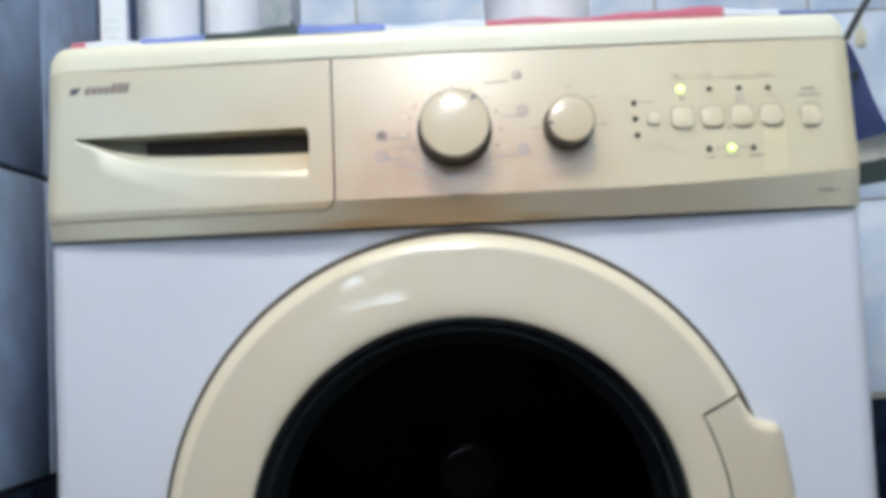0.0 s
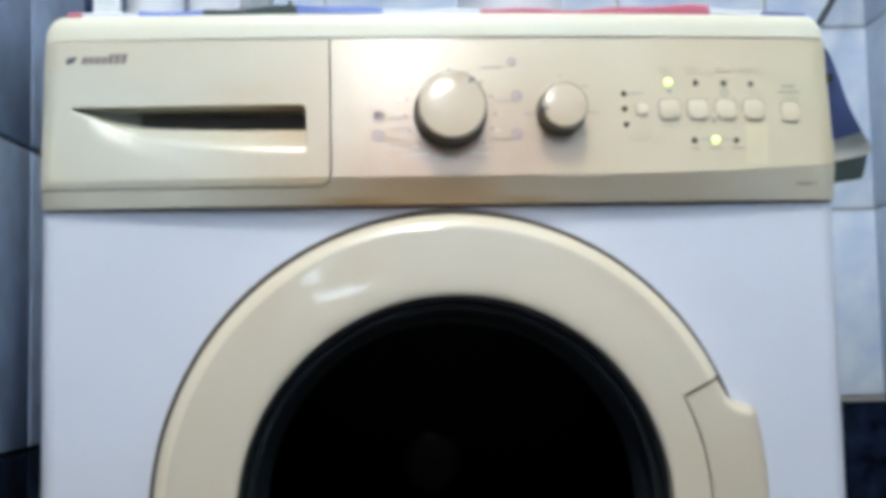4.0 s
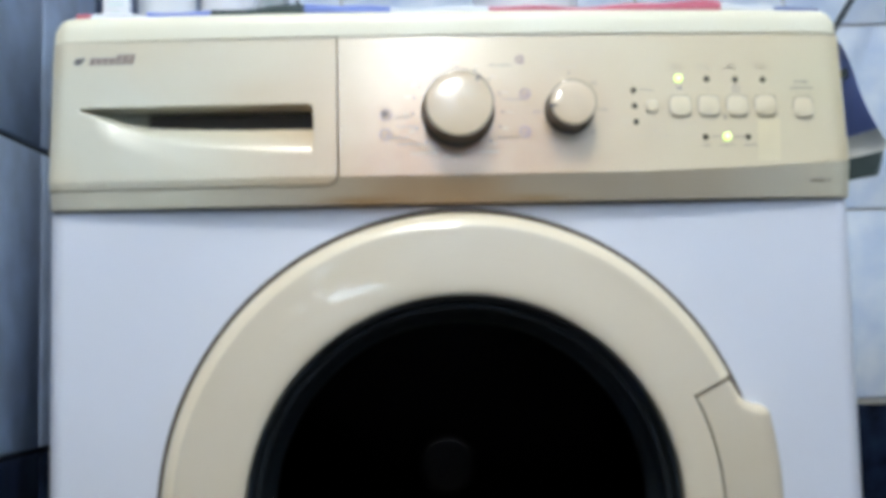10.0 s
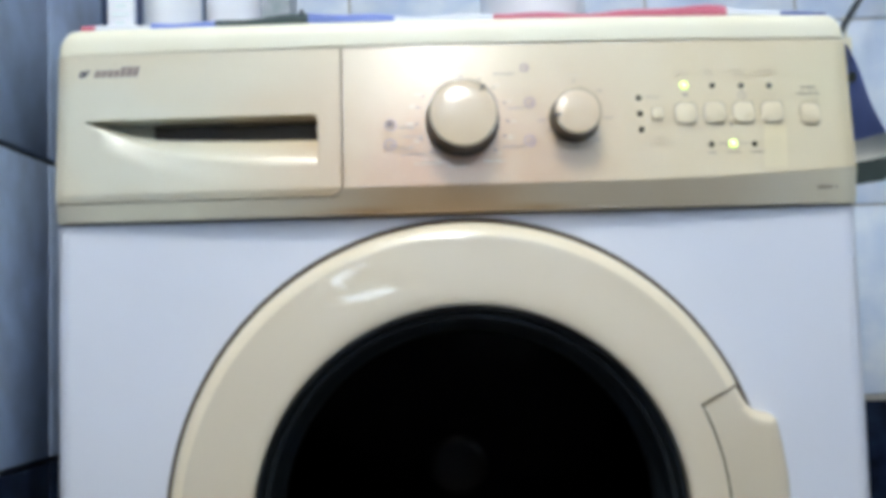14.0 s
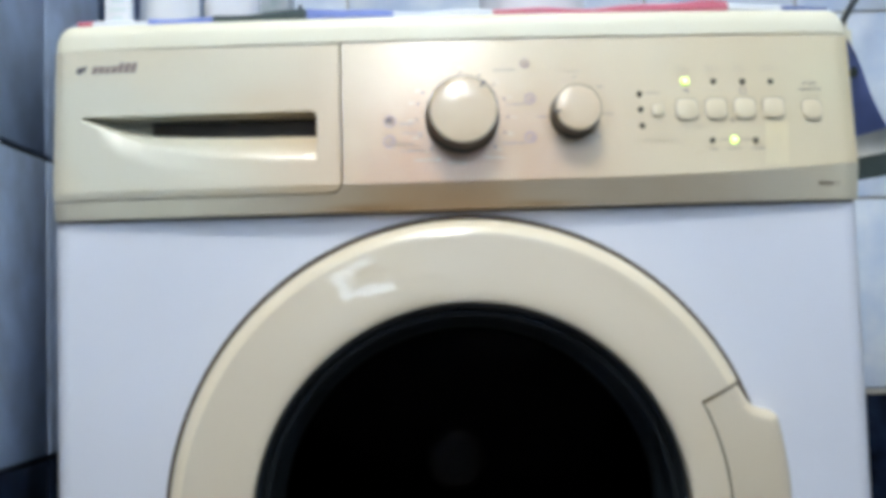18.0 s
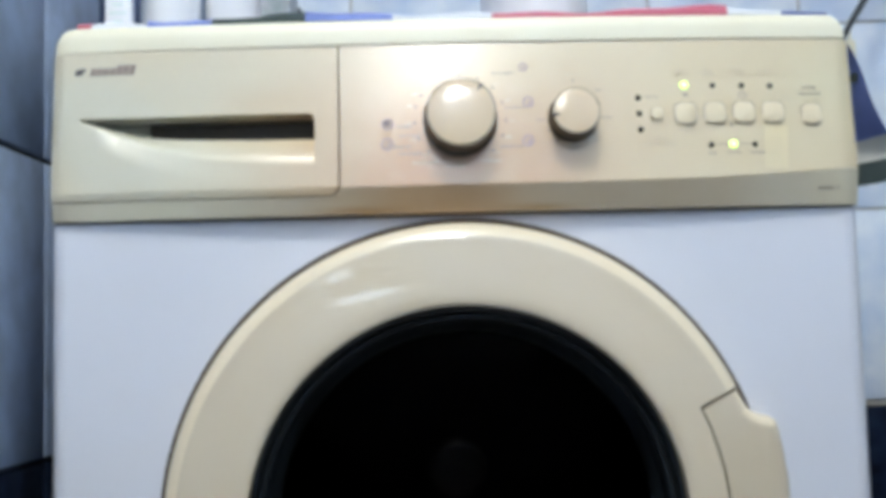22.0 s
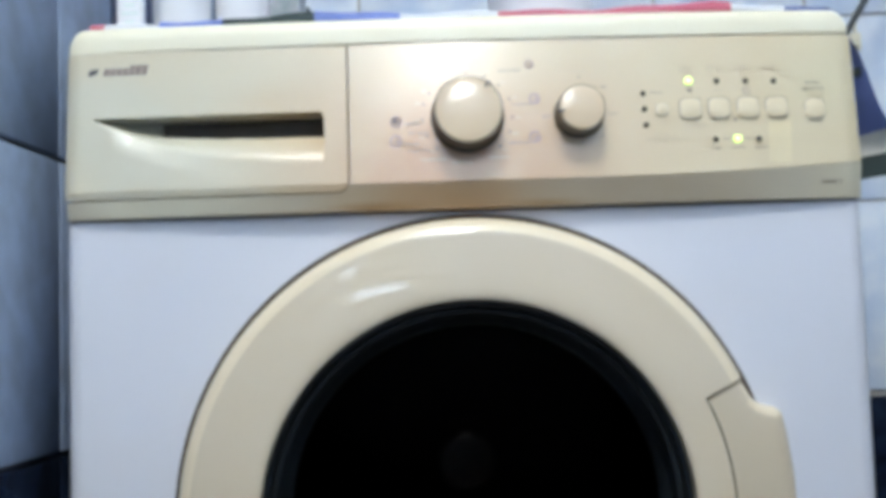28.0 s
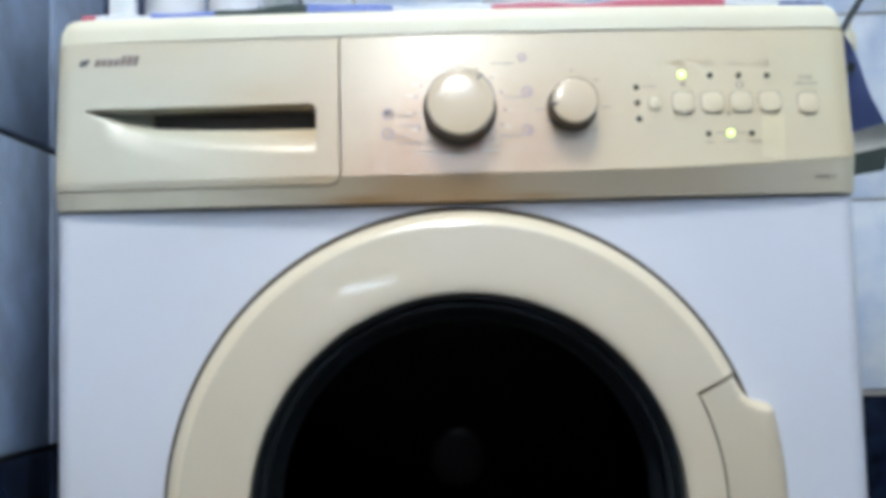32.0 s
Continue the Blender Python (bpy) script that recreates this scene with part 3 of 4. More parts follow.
def print_bars(rows, mat, parent, label=""):
    """A printed caption: bars given as x, z of the middle, width and height in millimetres."""
    for x, z, w, h in rows:
        bm = bmesh.new()
        xs = steps((x - w / 2) / 1000, (x + w / 2) / 1000, 0.004)
        rows = [[bm.verts.new((p, -0.0003, (z + k * h / 2) / 1000)) for k in (-1, 1)] for p in xs]
        for a, b in zip(rows, rows[1:]):
            bm.faces.new((a[0], b[0], b[1], a[1]))
        bmesh.ops.solidify(bm, geom=bm.faces[:], thickness=0.0003)
        ob = place_on_panel(part("printed_bar", bm, mat, parent, label), 0, 0)
    return ob


def words(rows, mat, parent, seed=1):
    """A worn printed line: small unequal bars; x, z of the middle, length and height in millimetres."""
    rng = random.Random(seed)
    for x, z, w, h in rows:
        at, bars = x - w / 2, []
        while at < x + w / 2 - 0.6:
            wide = min(rng.uniform(1.2, 2.6), x + w / 2 - at)
            bars.append((at + wide / 2, z + rng.uniform(-0.15, 0.15), wide, h * rng.uniform(0.75, 1.1)))
            at += wide + rng.uniform(0.4, 0.9)
        print_bars(bars, mat, parent)


def ring_print(x, z, r, w, mat, parent):
    bm = lathe([(r - w, -0.0003), (r, -0.0003), (r, 0.0003), (r - w, 0.0003)], 20)
    for v in bm.verts:
        v.co.x += x
        v.co.z += z
    return place_on_panel(part("printed_symbol", bm, mat, parent), 0, 0)


def knob(name, x, z, radius, depth, angle, label):
    y = panel_y(x, z)
    base = part(name, lathe([(0, 0.004), (radius * 1.03, 0.004), (radius * 1.03, -depth * 0.25), (radius * 1.0, -depth * 0.82), (0, -depth * 0.82)], 56), KNOBSIDE, machine, label)
    base.matrix_basis = pose(x, y, z, -4)
    dome = [(radius * 1.004, -depth * 0.66), (radius * 1.0, -depth * 0.80)]
    for k in range(1, 9):
        a = k / 8 * math.pi / 2
        dome.append((radius * (0.90 * math.cos(a) ** 0.7 + 0.10 * math.cos(a)) if k < 8 else 0.0, -depth * (0.80 + 0.06 * math.sin(a))))
    part("cap", lathe(dome, 56), KNOBCAP, base, "domed cream cap", 50)
    part("skirt", lathe([(radius * 1.03, 0.0), (radius * 1.085, -0.0005), (radius * 1.085, -0.003), (radius * 1.02, -0.0045)], 56), KNOBSIDE, base)
    a = radians(angle)
    mark = part("pointer", prism([(-0.0030, -0.0007), (0.0020, -0.0010), (0.0020, 0.0010), (-0.0030, 0.0007)], -0.0010, 0.004), PRINT_DARK, base, "dark pointer mark")
    mark.matrix_basis = Matrix.Translation((radius * 0.93 * math.cos(a), -depth * 0.835, radius * 0.93 * math.sin(a))) @ Matrix.Rotation(-a, 4, "Y")
    return base


def push_button(x, z, w, h, label):
    y = panel_y(x, z)
    n, r = 5, min(w, h) * 0.27
    outline = []
    for cx, cz, a0 in ((w / 2 - r, h / 2 - r, 0), (-w / 2 + r, h / 2 - r, 90), (-w / 2 + r, -h / 2 + r, 180), (w / 2 - r, -h / 2 + r, 270)):
        outline += [(cx + r * math.cos(radians(a0 + 90 * k / n)), cz + r * math.sin(radians(a0 + 90 * k / n))) for k in range(n + 1)]
    b = part("push_button", prism(outline, -0.0017, 0.003, bevel=0.0006), BUTTON, machine, label, 40)
    b.matrix_basis = pose(x, y, z, -9)
    part("button_well", prism([(px * 1.10, pz * 1.10) for px, pz in outline], -0.0004, 0.002), WELL, b, "shadowed surround").matrix_basis = pose(0, 0, 0, 5)
    return b


def indicator(x, z, lit):
    y = panel_y(x, z)
    r = 0.0029 if lit else 0.0021
    ob = part("indicator_lamp", lathe([(r, 0.001), (r, -0.0006), (r * 0.6, -0.0012), (0, -0.0014)], 20), LED if lit else LENS, machine, "lit yellow-green indicator" if lit else "dark indicator")
    ob.matrix_basis = pose(x, y, z, -4)
    if lit:
        part("glowing_core", lathe([(0.0021, -0.0005), (0.0020, -0.0018), (0.0010, -0.0022), (0, -0.0023)], 16), LED_CORE, ob)


def build_controls(panel):
    knob("program_knob", 0.0030, 0.7741, 0.0253, 0.029, 52, "round cream programme knob on a brown-grey base")
    knob("temperature_knob", 0.0868, 0.7742, 0.0172, 0.025, 190, "small cream temperature knob on a brown-grey base")
    for x, z in ((0.1363, 0.7888), (0.1365, 0.7767), (0.1371, 0.7644)):
        indicator(x, z, False)
    for x, z in ((0.1930, 0.7974), (0.2151, 0.7971), (0.2368, 0.7967)):
        indicator(x, z, False)
    indicator(0.1712, 0.7978, True)
    indicator(0.1893, 0.7520, False)
    indicator(0.2057, 0.7521, True)
    indicator(0.2221, 0.7517, False)
    push_button(0.1497, 0.7761, 0.0088, 0.0090, "small cream push button")
    for x in (0.1714, 0.1934, 0.2154, 0.2374):
        push_button(x, 0.7761, 0.0160, 0.0158, "square cream push button")
    push_button(0.2668, 0.7744, 0.0145, 0.0155, "cream start button, a little pressed")
    # film residue
    ob = part("film_patch", prism([(0.2285, 0.7335), (0.2460, 0.7330), (0.2480, 0.766), (0.2305, 0.766)], -0.0002, 0.0002), STICKER, panel, "paler patch of film residue")
    place_on_panel(ob, 0, 0)
    # captions over the lamps
    for k, (x, w) in enumerate(((170, 11), (191.5, 11), (213.5, 11), (236, 15))):
        words([(x - 1, 808.7, w * 0.7, 1.5), (x, 805.9, w, 1.5)], PRINT_FAINT, panel, k)
    words([(267, 795.0, 11, 1.9), (267, 790.3, 18, 1.9)], PRINT_MID, panel, 5)
    words([(269, 784.9, 12, 1.2)], PRINT_FAINT, panel, 6)
    ring_print(0.2153, 0.7897, 0.0030, 0.0008, PRINT, panel)
    print_bars([(172, 790.5, 4, 1.8)], PRINT, panel)
    words([(193.5, 790.5, 6, 1.3), (237, 790.5, 6, 1.3), (174, 763.6, 17, 1.2)], PRINT_FAINT, panel, 7)
    print_bars([(205.5, 767.5, 2.4, 3.4)], PRINT_PALE, panel)
    print_bars([(199, 752.6, 9, 0.8), (215.5, 752.4, 9, 0.8)], PRINT_PALE, panel)
    words([(190, 745.6, 7, 1.5), (206, 745.6, 11, 1.5), (224, 745.6, 11, 1.5)], PRINT_PALE, panel, 8)
    print_bars([(150.3, 766.5, 0.8, 6)], PRINT_FAINT, panel)
    words([(150, 757.3, 13, 1.4), (151, 753.4, 26, 1.4)], PRINT_FAINT, panel, 9)
    words([(146, 789.3, 10, 1.1)], PRINT_PALE, panel, 10)
    for z in (790, 778, 766):
        ring_print(0.1295, z / 1000 + 0.0005, 0.0030, 0.0007, PRINT_FAINT, panel)
    print_bars([(275.0, 718.4, 12, 2.2), (284.0, 718.4, 1.4, 2.6)], PRINT_MID, panel)
    # round the small dial
    words([(88, 807.5, 11, 1.5)], PRINT_FAINT, panel, 11)
    for x, z, w, h in ((107, 795, 5, 1.6), (63, 773, 7, 1.4), (112, 774, 7, 1.4)):
        words([(x, z, w, h)], PRINT_PALE, panel, int(x))
    for x, z in ((68.5, 765), (74.5, 757), (104, 757), (88, 752.5), (88, 803), (106, 774)):
        print_bars([(x, z, 1.6, 1.8)], PRINT_PALE, panel)
    # round the large dial: index marks, captions and symbols
    for deg in (90, 66, 44, 21, -3, -23, -45, 147, 163, 184, 205, 226):
        a = radians(deg)
        r = 0.0338
        x, z = 0.0030 + r * math.cos(a), 0.7750 + r * math.sin(a)
        bm = lathe([(0, -0.0004), (0.0009, -0.0004), (0.0009, 0.0004)], 10)
        for v in bm.verts:
            v.co.x += x
            v.co.z += z
        place_on_panel(part("index_dot", bm, PRINT_DARK, panel), 0, 0)
        x, z = 3.0 + 38.5 * math.cos(a), 775.0 + 37.0 * math.sin(a)
        words([(x, z, 4.2, 1.1)], PRINT_FAINT, panel, deg)
    words([(36, 809.5, 17, 1.5), (45, 783.0, 17, 1.4), (41, 753.5, 17, 1.5)], PRINT_PALE, panel, 20)
    words([(-38, 770.0, 11, 1.5), (-34, 763.0, 16, 1.2), (-40, 754.5, 13, 1.5), (-34, 749.5, 17, 1.5)], PRINT_PALE, panel, 21)
    words([(-23, 742.5, 20, 1.3), (-2, 739.5, 14, 1.1), (26, 743, 16, 1.2)], PRINT_FAINT, panel, 22)
    for x, z, r in ((51, 814, 3.6), (54, 787, 4.4), (53, 757.5, 4.6), (-50.5, 772, 4.6), (-51, 757.0, 4.8)):
        ring_print(x / 1000, z / 1000, r / 1000, 0.0016, PRINT_VIOLET, panel)
        bm = prism([((x + 0.8 + 0.55 * (r - 1.6) * math.cos(a * math.pi / 5)) / 1000, (z - 0.5 + 0.5 * (r - 1.6) * math.sin(a * math.pi / 5)) / 1000) for a in range(10)], -0.0003, 0.0003)
        place_on_panel(part("printed_symbol", bm, PRINT_VIOLET, panel), 0, 0)
    bm = prism([(-0.0512 + 0.0026 * math.cos(a * math.pi / 6), 0.7727 + 0.0024 * math.sin(a * math.pi / 6)) for a in range(12)], -0.0005, 0.0003)
    place_on_panel(part("printed_symbol", bm, PRINT, panel), 0, 0)


def build_door():
    door = part("door", lathe([(0.1862, -0.0257), (0.180, -0.0264), (0.170, -0.0274), (0.166, -0.0276), (0.1612, -0.0275), (0.1594, -0.0269), (0.1583, -0.0256), (R_GLASS + 0.0003, -0.0235), (R_GLASS, -0.018), (R_GLASS - 0.001, 0.004), (0.1862, 0.004)], 128), RING, machine, "round yellowed ivory porthole door, shut")
    door.matrix_basis = pose(0.0017, 0, DOOR_Z)
    cut = 25.6
    # outer ring with a gap for the handle; the outside is bevelled
    arc = [(R_OUT - 0.0177 + 0.0148 * math.sin(radians(a)), -0.02355 + 0.0140 * (1 - math.cos(radians(a)))) for a in range(0, 91, 9)]
    face = [(0.1862, 0.002), (0.1862, -0.0257), (0.192, -0.0250), (0.198, -0.0243)] + arc[:3] + [(arc[2][0], 0.002)]
    outer = [(arc[2][0], 0.0015)] + arc[2:] + [(arc[-1][0], 0.002)]
    part("door_rim", lathe(face, 150, cut + 0.35, 360 - cut - 0.35), RING, door, "", 30)
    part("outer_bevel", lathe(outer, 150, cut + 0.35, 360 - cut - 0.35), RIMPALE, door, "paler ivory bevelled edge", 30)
    # flat brown ring paints the shade in the gap round the door
    part("shadow_groove", lathe([(R_OUT - 0.004, -0.0012), (R_OUT + 0.0018, -0.0012), (R_OUT + 0.0018, 0.0015), (R_OUT - 0.004, 0.0015)], 128), GROOVE, door, "brown line for the shade in the groove round the door")
    # handle: fills the gap and swells outwards
    edge = [(0.1872 * math.cos(radians(a)), 0.1872 * math.sin(radians(a))) for a in steps(-25.2, 25.2, 3.0)]
    far = [(0.1972, 0.0932), (0.2, 0.0891), (0.2047, 0.081), (0.2095, 0.0767), (0.2155, 0.0743), (0.222, 0.073), (0.227, 0.0705), (0.2295, 0.0665), (0.233, 0.0495), (0.2365, 0.0255), (0.2377, 0.0)]
    far = far + [(x, -z) for x, z in reversed(far[:-1])]
    outline = edge + far
    bm = prism(outline, -0.0256, 0.0, bevel=0.0)
    for v in bm.verts:
        if v.co.y < -0.02:
            v.co.y += 0.015 * (v.co.x - 0.171) / 0.065
    handle = part("door_handle", bm, RING, door, "ivory pull handle set into the door")
    bm = bmesh.new()
    handle.data.name = "handle"
    bm.from_mesh(handle.data)
    front = [f for f in bm.faces if f.normal.y < -0.8]
    rimmed = [e for f in front for e in f.edges if (e.verts[0].co.xz.length + e.verts[1].co.xz.length) / 2 > 0.1905 and min(v.co.xz.length for v in e.verts) > 0.189]
    bmesh.ops.bevel(bm, geom=rimmed, offset=0.0105, segments=5, affect="EDGES", profile=0.5)
    bm.normal_update()
    for e in bm.edges:
        e.smooth = len(e.link_faces) == 2 and e.calc_face_angle(0) < radians(30)
    for f in bm.faces:
        f.smooth = True
        # up-facing lip faces take the pale ivory to carry the light from above
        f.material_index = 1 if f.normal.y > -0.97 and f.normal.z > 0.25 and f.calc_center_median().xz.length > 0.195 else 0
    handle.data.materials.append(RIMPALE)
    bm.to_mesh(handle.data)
    bm.free()
    part("handle_groove", lathe([(0.1859, -0.0256), (0.1876, -0.0256), (0.1876, 0.0), (0.1859, 0.0)], 30, -cut, cut), GAP, door, "dark line behind the handle")
    funnel = [(R_GLASS - 0.0008, -0.0175), (0.1555, -0.0172), (0.1545, -0.0155), (0.1535, -0.011), (0.1525, -0.005), (0.1512, 0.001), (0.1490, 0.008), (0.1455, 0.0145), (0.1405, 0.0195)]
    part("inner_frame", lathe(funnel + [(0.1405, 0.03), (R_GLASS - 0.0008, 0.03)], 128), BLACK, door, "glossy black inner frame", 50)
    ring = [(0.1512 + 0.0034 * math.cos(radians(a)), -0.0045 + 0.0034 * math.sin(radians(a))) for a in range(0, 361, 30)]
    part("glass_bead", lathe(ring, 128), BEAD, door, "black bead round the glass")
    bowl = [(0.1460, 0.022), (0.136, 0.027), (0.120, 0.034), (0.100, 0.0405), (0.076, 0.046), (0.050, 0.050), (0.025, 0.052), (0.0, 0.0525)]
    thick = bowl + [(r, y + 0.004) for r, y in reversed(bowl)] + [bowl[0]]
    bowl_glass = part("glass_bowl", lathe(thick, 96), GLASS, door, "glass porthole bowl, tinted for the dark inside", 60)
    bowl_glass.visible_shadow = False
    drum = part("drum", lathe([(0.205, 0.04), (0.215, 0.06), (0.235, 0.08), (0.235, 0.40), (0.0, 0.42)], 72), STEEL, machine, "steel drum behind the glass, painted near-black for its shade")
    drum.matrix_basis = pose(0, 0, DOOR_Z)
    shoulder = [(0.0250 + 0.0088 * math.sin(radians(a)), -0.024 + 0.0088 * (1 - math.cos(radians(a)))) for a in range(0, 91, 10)]
    part("drum_hub", lathe([(0.0, -0.0243), (0.014, -0.0242)] + shoulder + [(0.0345, 0.03)], 48), HUB, drum, "dull grey domed hub in the middle of the drum").matrix_basis = pose(0.0060, 0.405, -0.004)
    gasket = part("door_gasket", lathe([(0.2118, 0.008), (0.205, 0.02), (0.175, 0.034), (0.160, 0.05), (0.175, 0.06), (0.205, 0.045)], 96), RUBBER, machine, "black rubber door seal")
    gasket.matrix_basis = pose(0, 0, DOOR_Z)
    return door


build_body()
build_top()
panel = build_panel()
build_drawer()
build_controls(panel)
build_door()

# ---- the striped cloth on the machine ----
cloth = thing("striped_cloth", pose(0, 0, TOP), "striped red, white, blue and green cloth spread on the machine", "cloth")


def cloth_strip(x0, x1, mat, thick, front=0.012, lift=0.0):
    bm = bmesh.new()
    xs = steps(x0, x1, 0.012)
    rows = []
    for x in xs:
        wave = 0.0012 * math.sin(x * 41) + 0.0009 * math.sin(x * 97 + 1)
        y = front + 0.004 * math.sin(x * 23 + 0.6)
        h = thick + wave + lift
        rows.append([bm.verts.new((x, py, pz)) for py, pz in ((0.50, 0.0005), (y, 0.0005), (y - 0.002, h * 0.3), (y - 0.001, h * 0.75), (y + 0.004, h), (y + 0.06, h * 0.7), (0.50, 0.005))])
    for a, b in zip(rows, rows[1:]):
        for k in range(len(a) - 1):
            bm.faces.new((a[k], a[k + 1], b[k + 1], b[k]))
    bm.faces.new(rows[0])
    bm.faces.new(rows[-1])
    part("stripe", bm, mat, cloth, "", 50)


for x0, x1, mat, thick in ((-0.286, -0.2755, CLOTH_RED, 0.0065), (-0.2753, -0.2335, CLOTH_WHITE, 0.006), (-0.2333, -0.184, CLOTH_BLUE, 0.0090), (-0.1838, -0.112, CLOTH_GREEN, 0.0096),
                           (-0.1118, -0.046, CLOTH_BLUE, 0.0100), (-0.0458, 0.031, CLOTH_WHITE, 0.0095), (0.0312, 0.2115, CLOTH_RED, 0.0094), (0.2117, 0.2545, CLOTH_WHITE, 0.008), (0.2547, 0.291, CLOTH_NAVY, 0.007)):
    cloth_strip(x0, x1, mat, thick)


def flap_point(u, v):
    """The hanging corner: u metres down from the edge of the top, v from its front (0) to its back (1)."""
    y = 0.035 + 0.11 * v
    x = 0.2945 + 0.011 * min(1, u / 0.02) + u * (0.37 - 0.36 * v) - max(0, u - 0.112) * 0.6 + 0.002 * math.sin(u * 60 + v * 5) * min(1, u / 0.05)
    z = -0.0005 - u * 0.90 * (1 if u > 0.012 else u / 0.012)
    return (x, y, z)


def flap(u0, u1, mat, v0=0.0, skew=0.0):
    bm = bmesh.new()
    us, vs = steps(u0, u1, 0.006), steps(v0, 1.0, 0.08)
    for side in (0, 1):
        grid = [[bm.verts.new(Vector(flap_point(u, v + skew * (u - u0))) + Vector((0.0016 * side, 0, 0.0008 * side))) for v in vs] for u in us]
        for a, b in zip(grid, grid[1:]):
            for k in range(len(a) - 1):
                bm.faces.new((a[k], a[k + 1], b[k + 1], b[k]))
    part("hanging_stripe", bm, mat, cloth, "", 50)


flap(0.0, 0.098, CLOTH_BLUE)
flap(0.0982, 0.118, CLOTH_GREY, 0.0)
flap(0.1182, 0.140, CLOTH_GREEN, 0.03)

spot = Vector(flap_point(0.046, 0.06))
ob = part("dark_spot", lathe([(0, -0.0004), (0.0045, -0.0004), (0.0045, 0.0004), (0, 0.0004)], 16), CLOTH_GREEN, cloth, "dark woven spot")
ob.matrix_basis = Matrix.Translation(spot + Vector((-0.0012, 0, 0))) @ Matrix.Rotation(radians(-70), 4, "Z")

# ---- things standing on the machine ----
ZC = TOP + 0.006


def lathed_thing(name, label, category, at, profile, mat, extra=()):
    ob = thing(name, at, label, category)
    bm = lathe(profile, 48)
    for v in bm.verts:
        v.co = Vector((v.co.x, v.co.z, -v.co.y))
    part("body", bm, mat, ob)
    for pname, prof, m in extra:
        bm = lathe(prof, 48)
        for v in bm.verts:
            v.co = Vector((v.co.x, v.co.z, -v.co.y))
        part(pname, bm, m, ob)
    return ob


roll = lathed_thing("paper_roll", "white paper roll standing on the striped cloth", "paper roll", pose(-0.2695, 0.23, ZC),
                    [(0.012, 0.0), (0.0355, 0.0), (0.0360, -0.003), (0.0360, -0.227), (0.0355, -0.23), (0.012, -0.23), (0.012, 0.0)], PAPER)
bottle = lathed_thing("plastic_bottle", "plain white plastic bottle beside the paper roll", "bottle", pose(-0.2055, 0.25, ZC),
                      [(0, 0), (0.0245, 0.0), (0.0268, -0.004), (0.0270, -0.15), (0.022, -0.17), (0.011, -0.18), (0, -0.18)], WHITE, (("cap", [(0, -0.1805), (0.013, -0.1805), (0.013, -0.20), (0.011, -0.203), (0, -0.203)], WHITE),))
tub = lathed_thing("plastic_tub", "round white plastic tub standing on the striped cloth", "tub", pose(0.108, 0.42, ZC),
                   [(0, 0), (0.056, 0.0), (0.059, -0.004), (0.060, -0.15), (0, -0.15)], WHITE, (("lid", [(0.0, -0.151), (0.063, -0.151), (0.063, -0.166), (0.060, -0.169), (0, -0.169)], WHITE),))
carton = thing("carton", pose(-0.2705, 0.07, ZC), "narrow white carton with pale teal print", "carton")
part("carton_body", box(-0.0108, 0.0108, 0, 0.012, 0, 0.17, 0.0015), PAPER, carton)
for k, (w, z) in enumerate(((0.009, 0.030), (0.014, 0.023), (0.008, 0.016), (0.012, 0.009))):
    part("printed_bar", box(-w / 2, w / 2, -0.0004, 0.001, z, z + 0.0035), TEAL, carton, "pale teal bar")
navy = lathed_thing("dark_bottle", "slim dark blue bottle behind the narrow carton", "bottle", pose(-0.287, 0.142, ZC),
                    [(0, 0), (0.0165, 0.0), (0.0180, -0.003), (0.0180, -0.135), (0.013, -0.15), (0.007, -0.158), (0, -0.158)], NAVY, (("cap", [(0, -0.1585), (0.0085, -0.1585), (0.0085, -0.178), (0, -0.178)], WHITE),))
holder = thing("fabric_box", pose(-0.196, 0.46, ZC), "grey patterned fabric box standing behind the paper roll", "box")
part("box_body", box(-0.03, 0.027, -0.03, 0.05, 0, 0.20, 0.004), GREY_BOX, holder)
part("lid", box(-0.032, 0.029, -0.032, 0.052, 0.2005, 0.215, 0.004), GREY_BOX, holder)
clip = thing("clip", pose(-0.1215, 0.028, TOP + 0.0100), "small black plastic clip lying on the cloth", "clip")
part("jaw", box(-0.006, 0.005, -0.003, 0.008, 0, 0.0028, 0.0008), BLACK, clip)
part("lever", box(0.0015, 0.0045, -0.002, 0.005, 0.0024, 0.009, 0.0008), BLACK, clip)

# ---- power cable behind the machine ----
cable = thing("power_cable", ROOM, "dark grey power cable running up the tiled wall", "cable")
part("cord", tube([(0.34, 0.63, 0.80), (0.40, 0.60, 0.87), (0.454, 0.575, 0.945), (0.482, 0.565, 0.995), (0.505, 0.57, 1.03), (0.532, 0.585, 1.075), (0.555, 0.61, 1.13), (0.567, 0.635, 1.22)], 0.0042), CABLE, cable)
part("plug", box(0.552, 0.582, 0.61, 0.652, 1.215, 1.26, 0.006), CABLE, cable)
hook = thing("wall_hook", ROOM @ pose(0.508, Y_BACK - 0.0045, 0.983), "small beige plastic hook stuck on the tiles", "hook")
part("plate", box(-0.007, 0.007, -0.003, 0.0, -0.012, 0.012, 0.0012), CAP, hook)
part("prong", tube([(0, -0.002, -0.002), (0, -0.008, -0.008), (0, -0.013, -0.007), (0, -0.014, 0.0)], 0.0016, 8), CAP, hook)
part("stem", box(-0.002, 0.002, -0.003, 0.0, 0.0122, 0.040, 0.001), CAP, hook)
outlet = thing("wall_socket", ROOM @ pose(0.53, Y_BACK - 0.006, 1.24), "white wall socket above the machine", "socket")
part("plate", box(-0.04, 0.045, -0.012, 0.0, -0.04, 0.04, 0.003), WHITE, outlet)

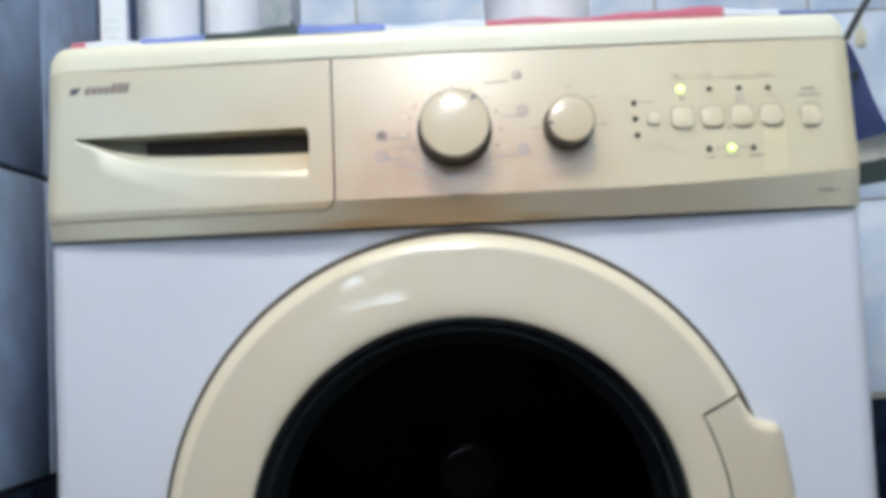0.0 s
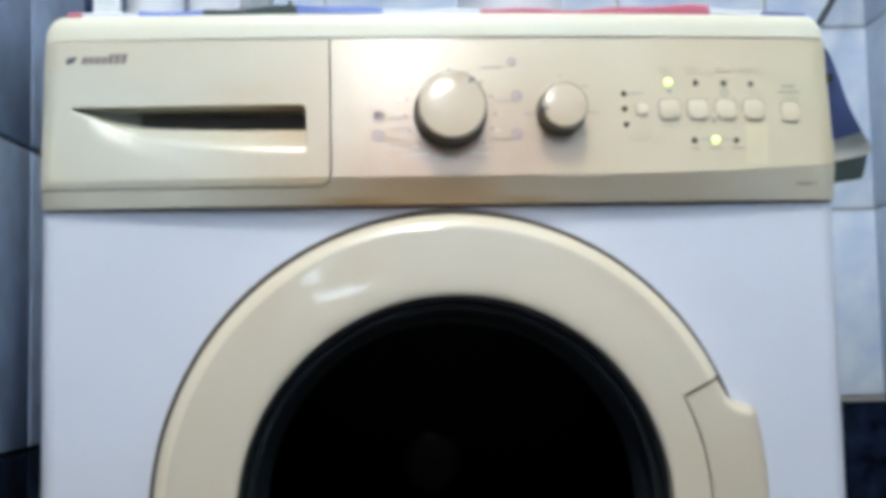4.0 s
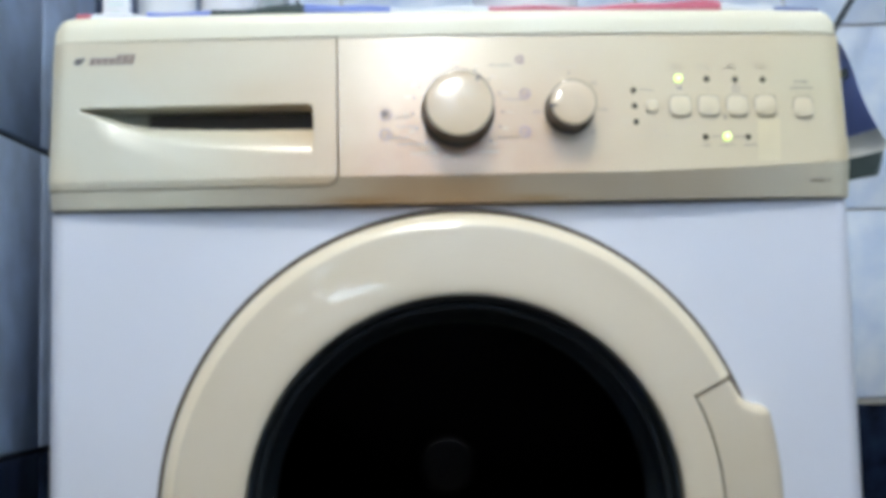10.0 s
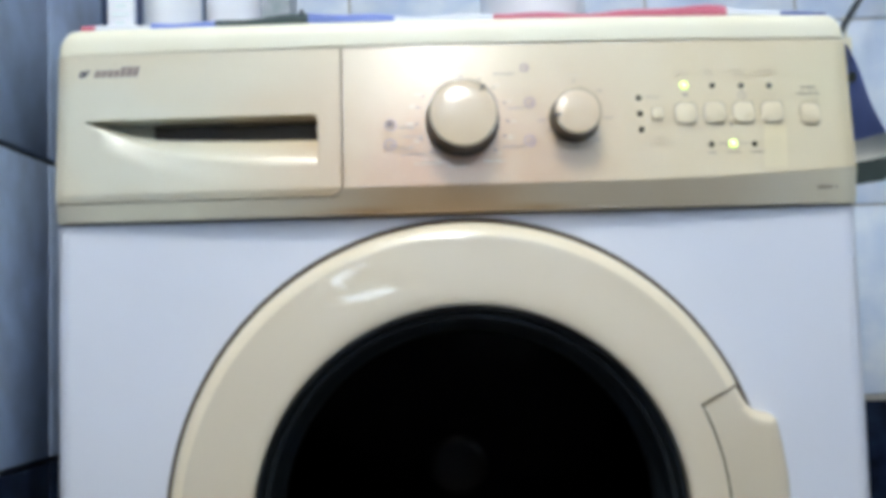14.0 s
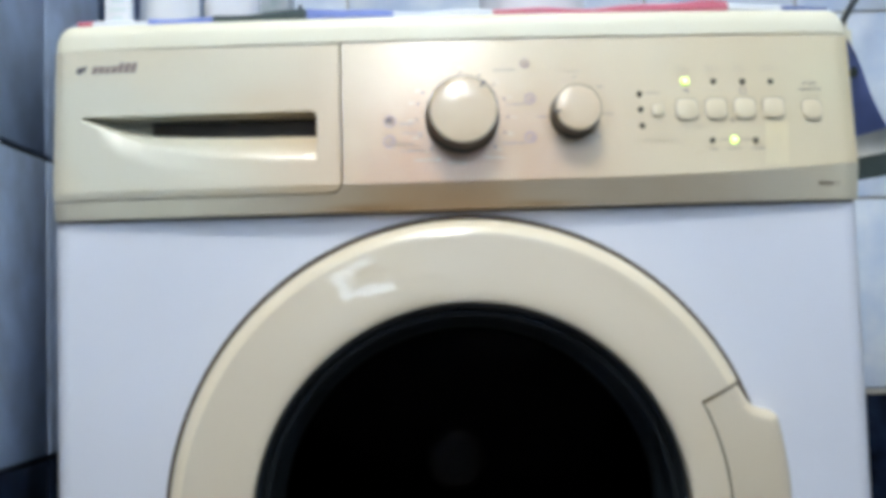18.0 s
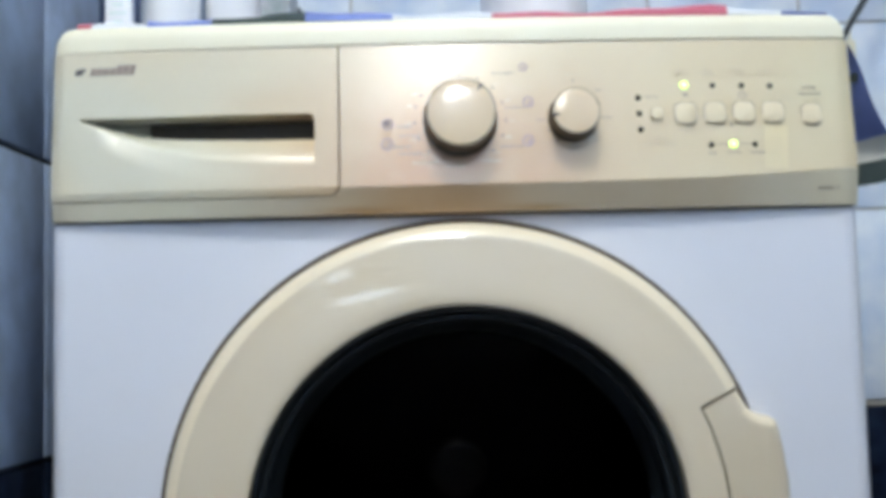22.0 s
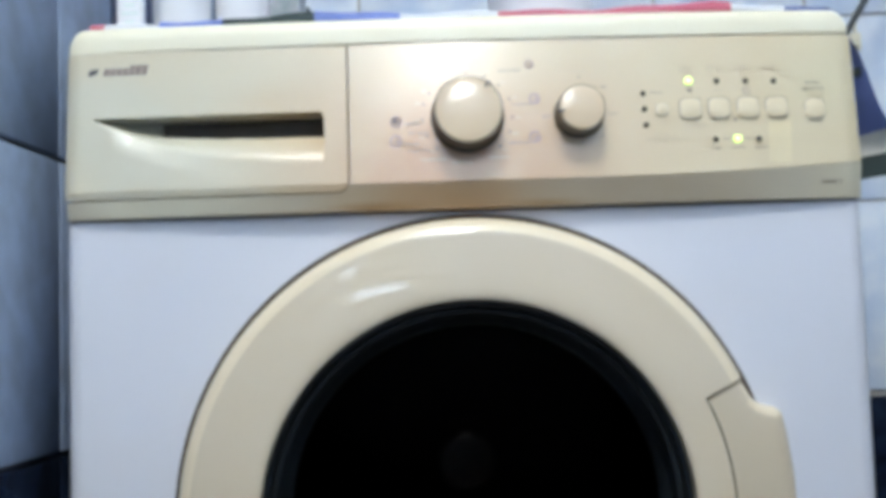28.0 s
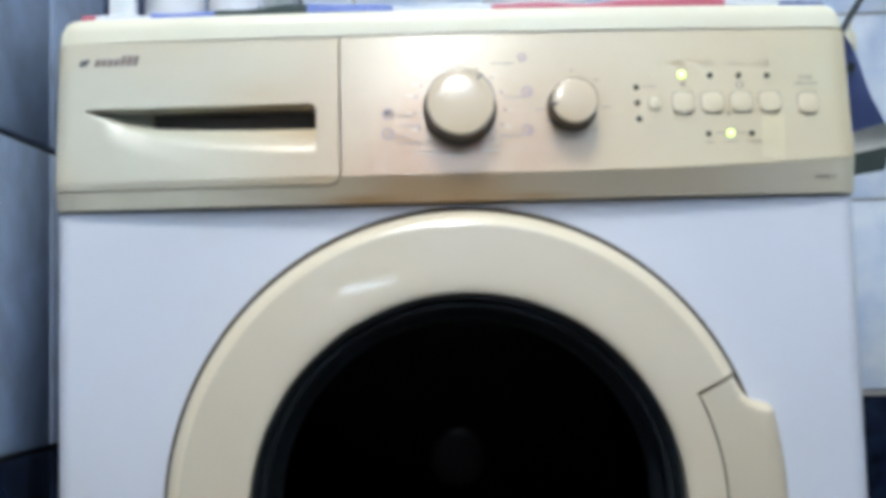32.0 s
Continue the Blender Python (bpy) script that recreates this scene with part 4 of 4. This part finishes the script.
# ---- behind the camera: the lamp and the bathroom door ----
lamp = thing("wall_lamp", ROOM @ pose(0.13, Y_FRONT, 1.68), "frosted globe lamp glowing on the wall", "lamp")
part("base", lathe([(0, 0.0), (0.05, 0.0), (0.05, 0.018), (0.03, 0.03), (0.03, 0.05), (0, 0.05)], 32), WHITE, lamp)
part("globe", lathe([(0.0, 0.045)] + [(0.085 * math.sin(radians(a)), 0.13 - 0.085 * math.cos(radians(a))) for a in range(15, 180, 15)] + [(0.0, 0.215)], 32), GLOBE, lamp, "glowing frosted glass globe")

dome_lamp = thing("ceiling_lamp", ROOM @ pose(-0.03, -1.2, HEIGHT), "round opal ceiling lamp, switched on", "lamp")
bm = lathe([(0, 0.0), (0.27, 0.0), (0.27, 0.025), (0.255, 0.03), (0, 0.03)], 48)
for v in bm.verts:
    v.co = Vector((v.co.x, v.co.z, -v.co.y))
part("rim", bm, WHITE, dome_lamp)
bm = lathe([(0.254, 0.031), (0.246, 0.05), (0.205, 0.075), (0.12, 0.09), (0, 0.096)], 40)
for v in bm.verts:
    v.co = Vector((v.co.x, v.co.z, -v.co.y))
part("diffuser", bm, DOME, dome_lamp, "glowing opal glass")
window = thing("window_1", ROOM @ pose(0, Y_FRONT - 0.05, 0), "small bright two-pane vent window with white frame", "window", kind="structure")
mid = (WIN[0] + WIN[1]) / 2 - 0.03
for x0, x1, z0, z1 in ((WIN[0], WIN[0] + 0.012, WIN[2], WIN[3]), (WIN[1] - 0.012, WIN[1], WIN[2], WIN[3]), (mid - 0.008, mid + 0.008, WIN[2] + 0.012, WIN[3] - 0.012),
                       (WIN[0] + 0.012, WIN[1] - 0.012, WIN[2], WIN[2] + 0.012), (WIN[0] + 0.012, WIN[1] - 0.012, WIN[3] - 0.012, WIN[3])):
    part("window_frame", box(x0, x1, -0.02, 0.02, z0, z1, 0.002), PAINT, window)
backdrop = link("backdrop", box(WIN[0] - 0.1, WIN[1] + 0.1, Y_FRONT - 0.16, Y_FRONT - 0.15, WIN[2] - 0.1, WIN[3] + 0.1), SKY)
backdrop.matrix_basis = ROOM
tagged(backdrop, "bright overcast sky outside the vent window", "sky", kind="structure")

# ---- tiles, laid last ----
tiles(wall_north, 0, Y_BACK, X_LEFT, X_RIGHT, -0.1556, TILE_PALE, sunk=0.0045)
tiles(wall_west, 1, X_LEFT, Y_FRONT, Y_BACK, 0.059, TILE_GREY, joint=0.7668, high=0.242, gap=0.0022)
# unseen wall, laid in grey and navy to keep bounce light and reflections low
tiles(wall_south, 0, Y_FRONT, X_LEFT, X_RIGHT, -0.1556, TILE_GREY, (WIN[0], WIN[1], WIN[2], WIN[3]), skirting=1)
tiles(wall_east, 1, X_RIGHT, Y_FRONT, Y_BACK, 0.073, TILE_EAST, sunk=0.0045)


def motions():
    """Nothing but the camera moves."""


motions()
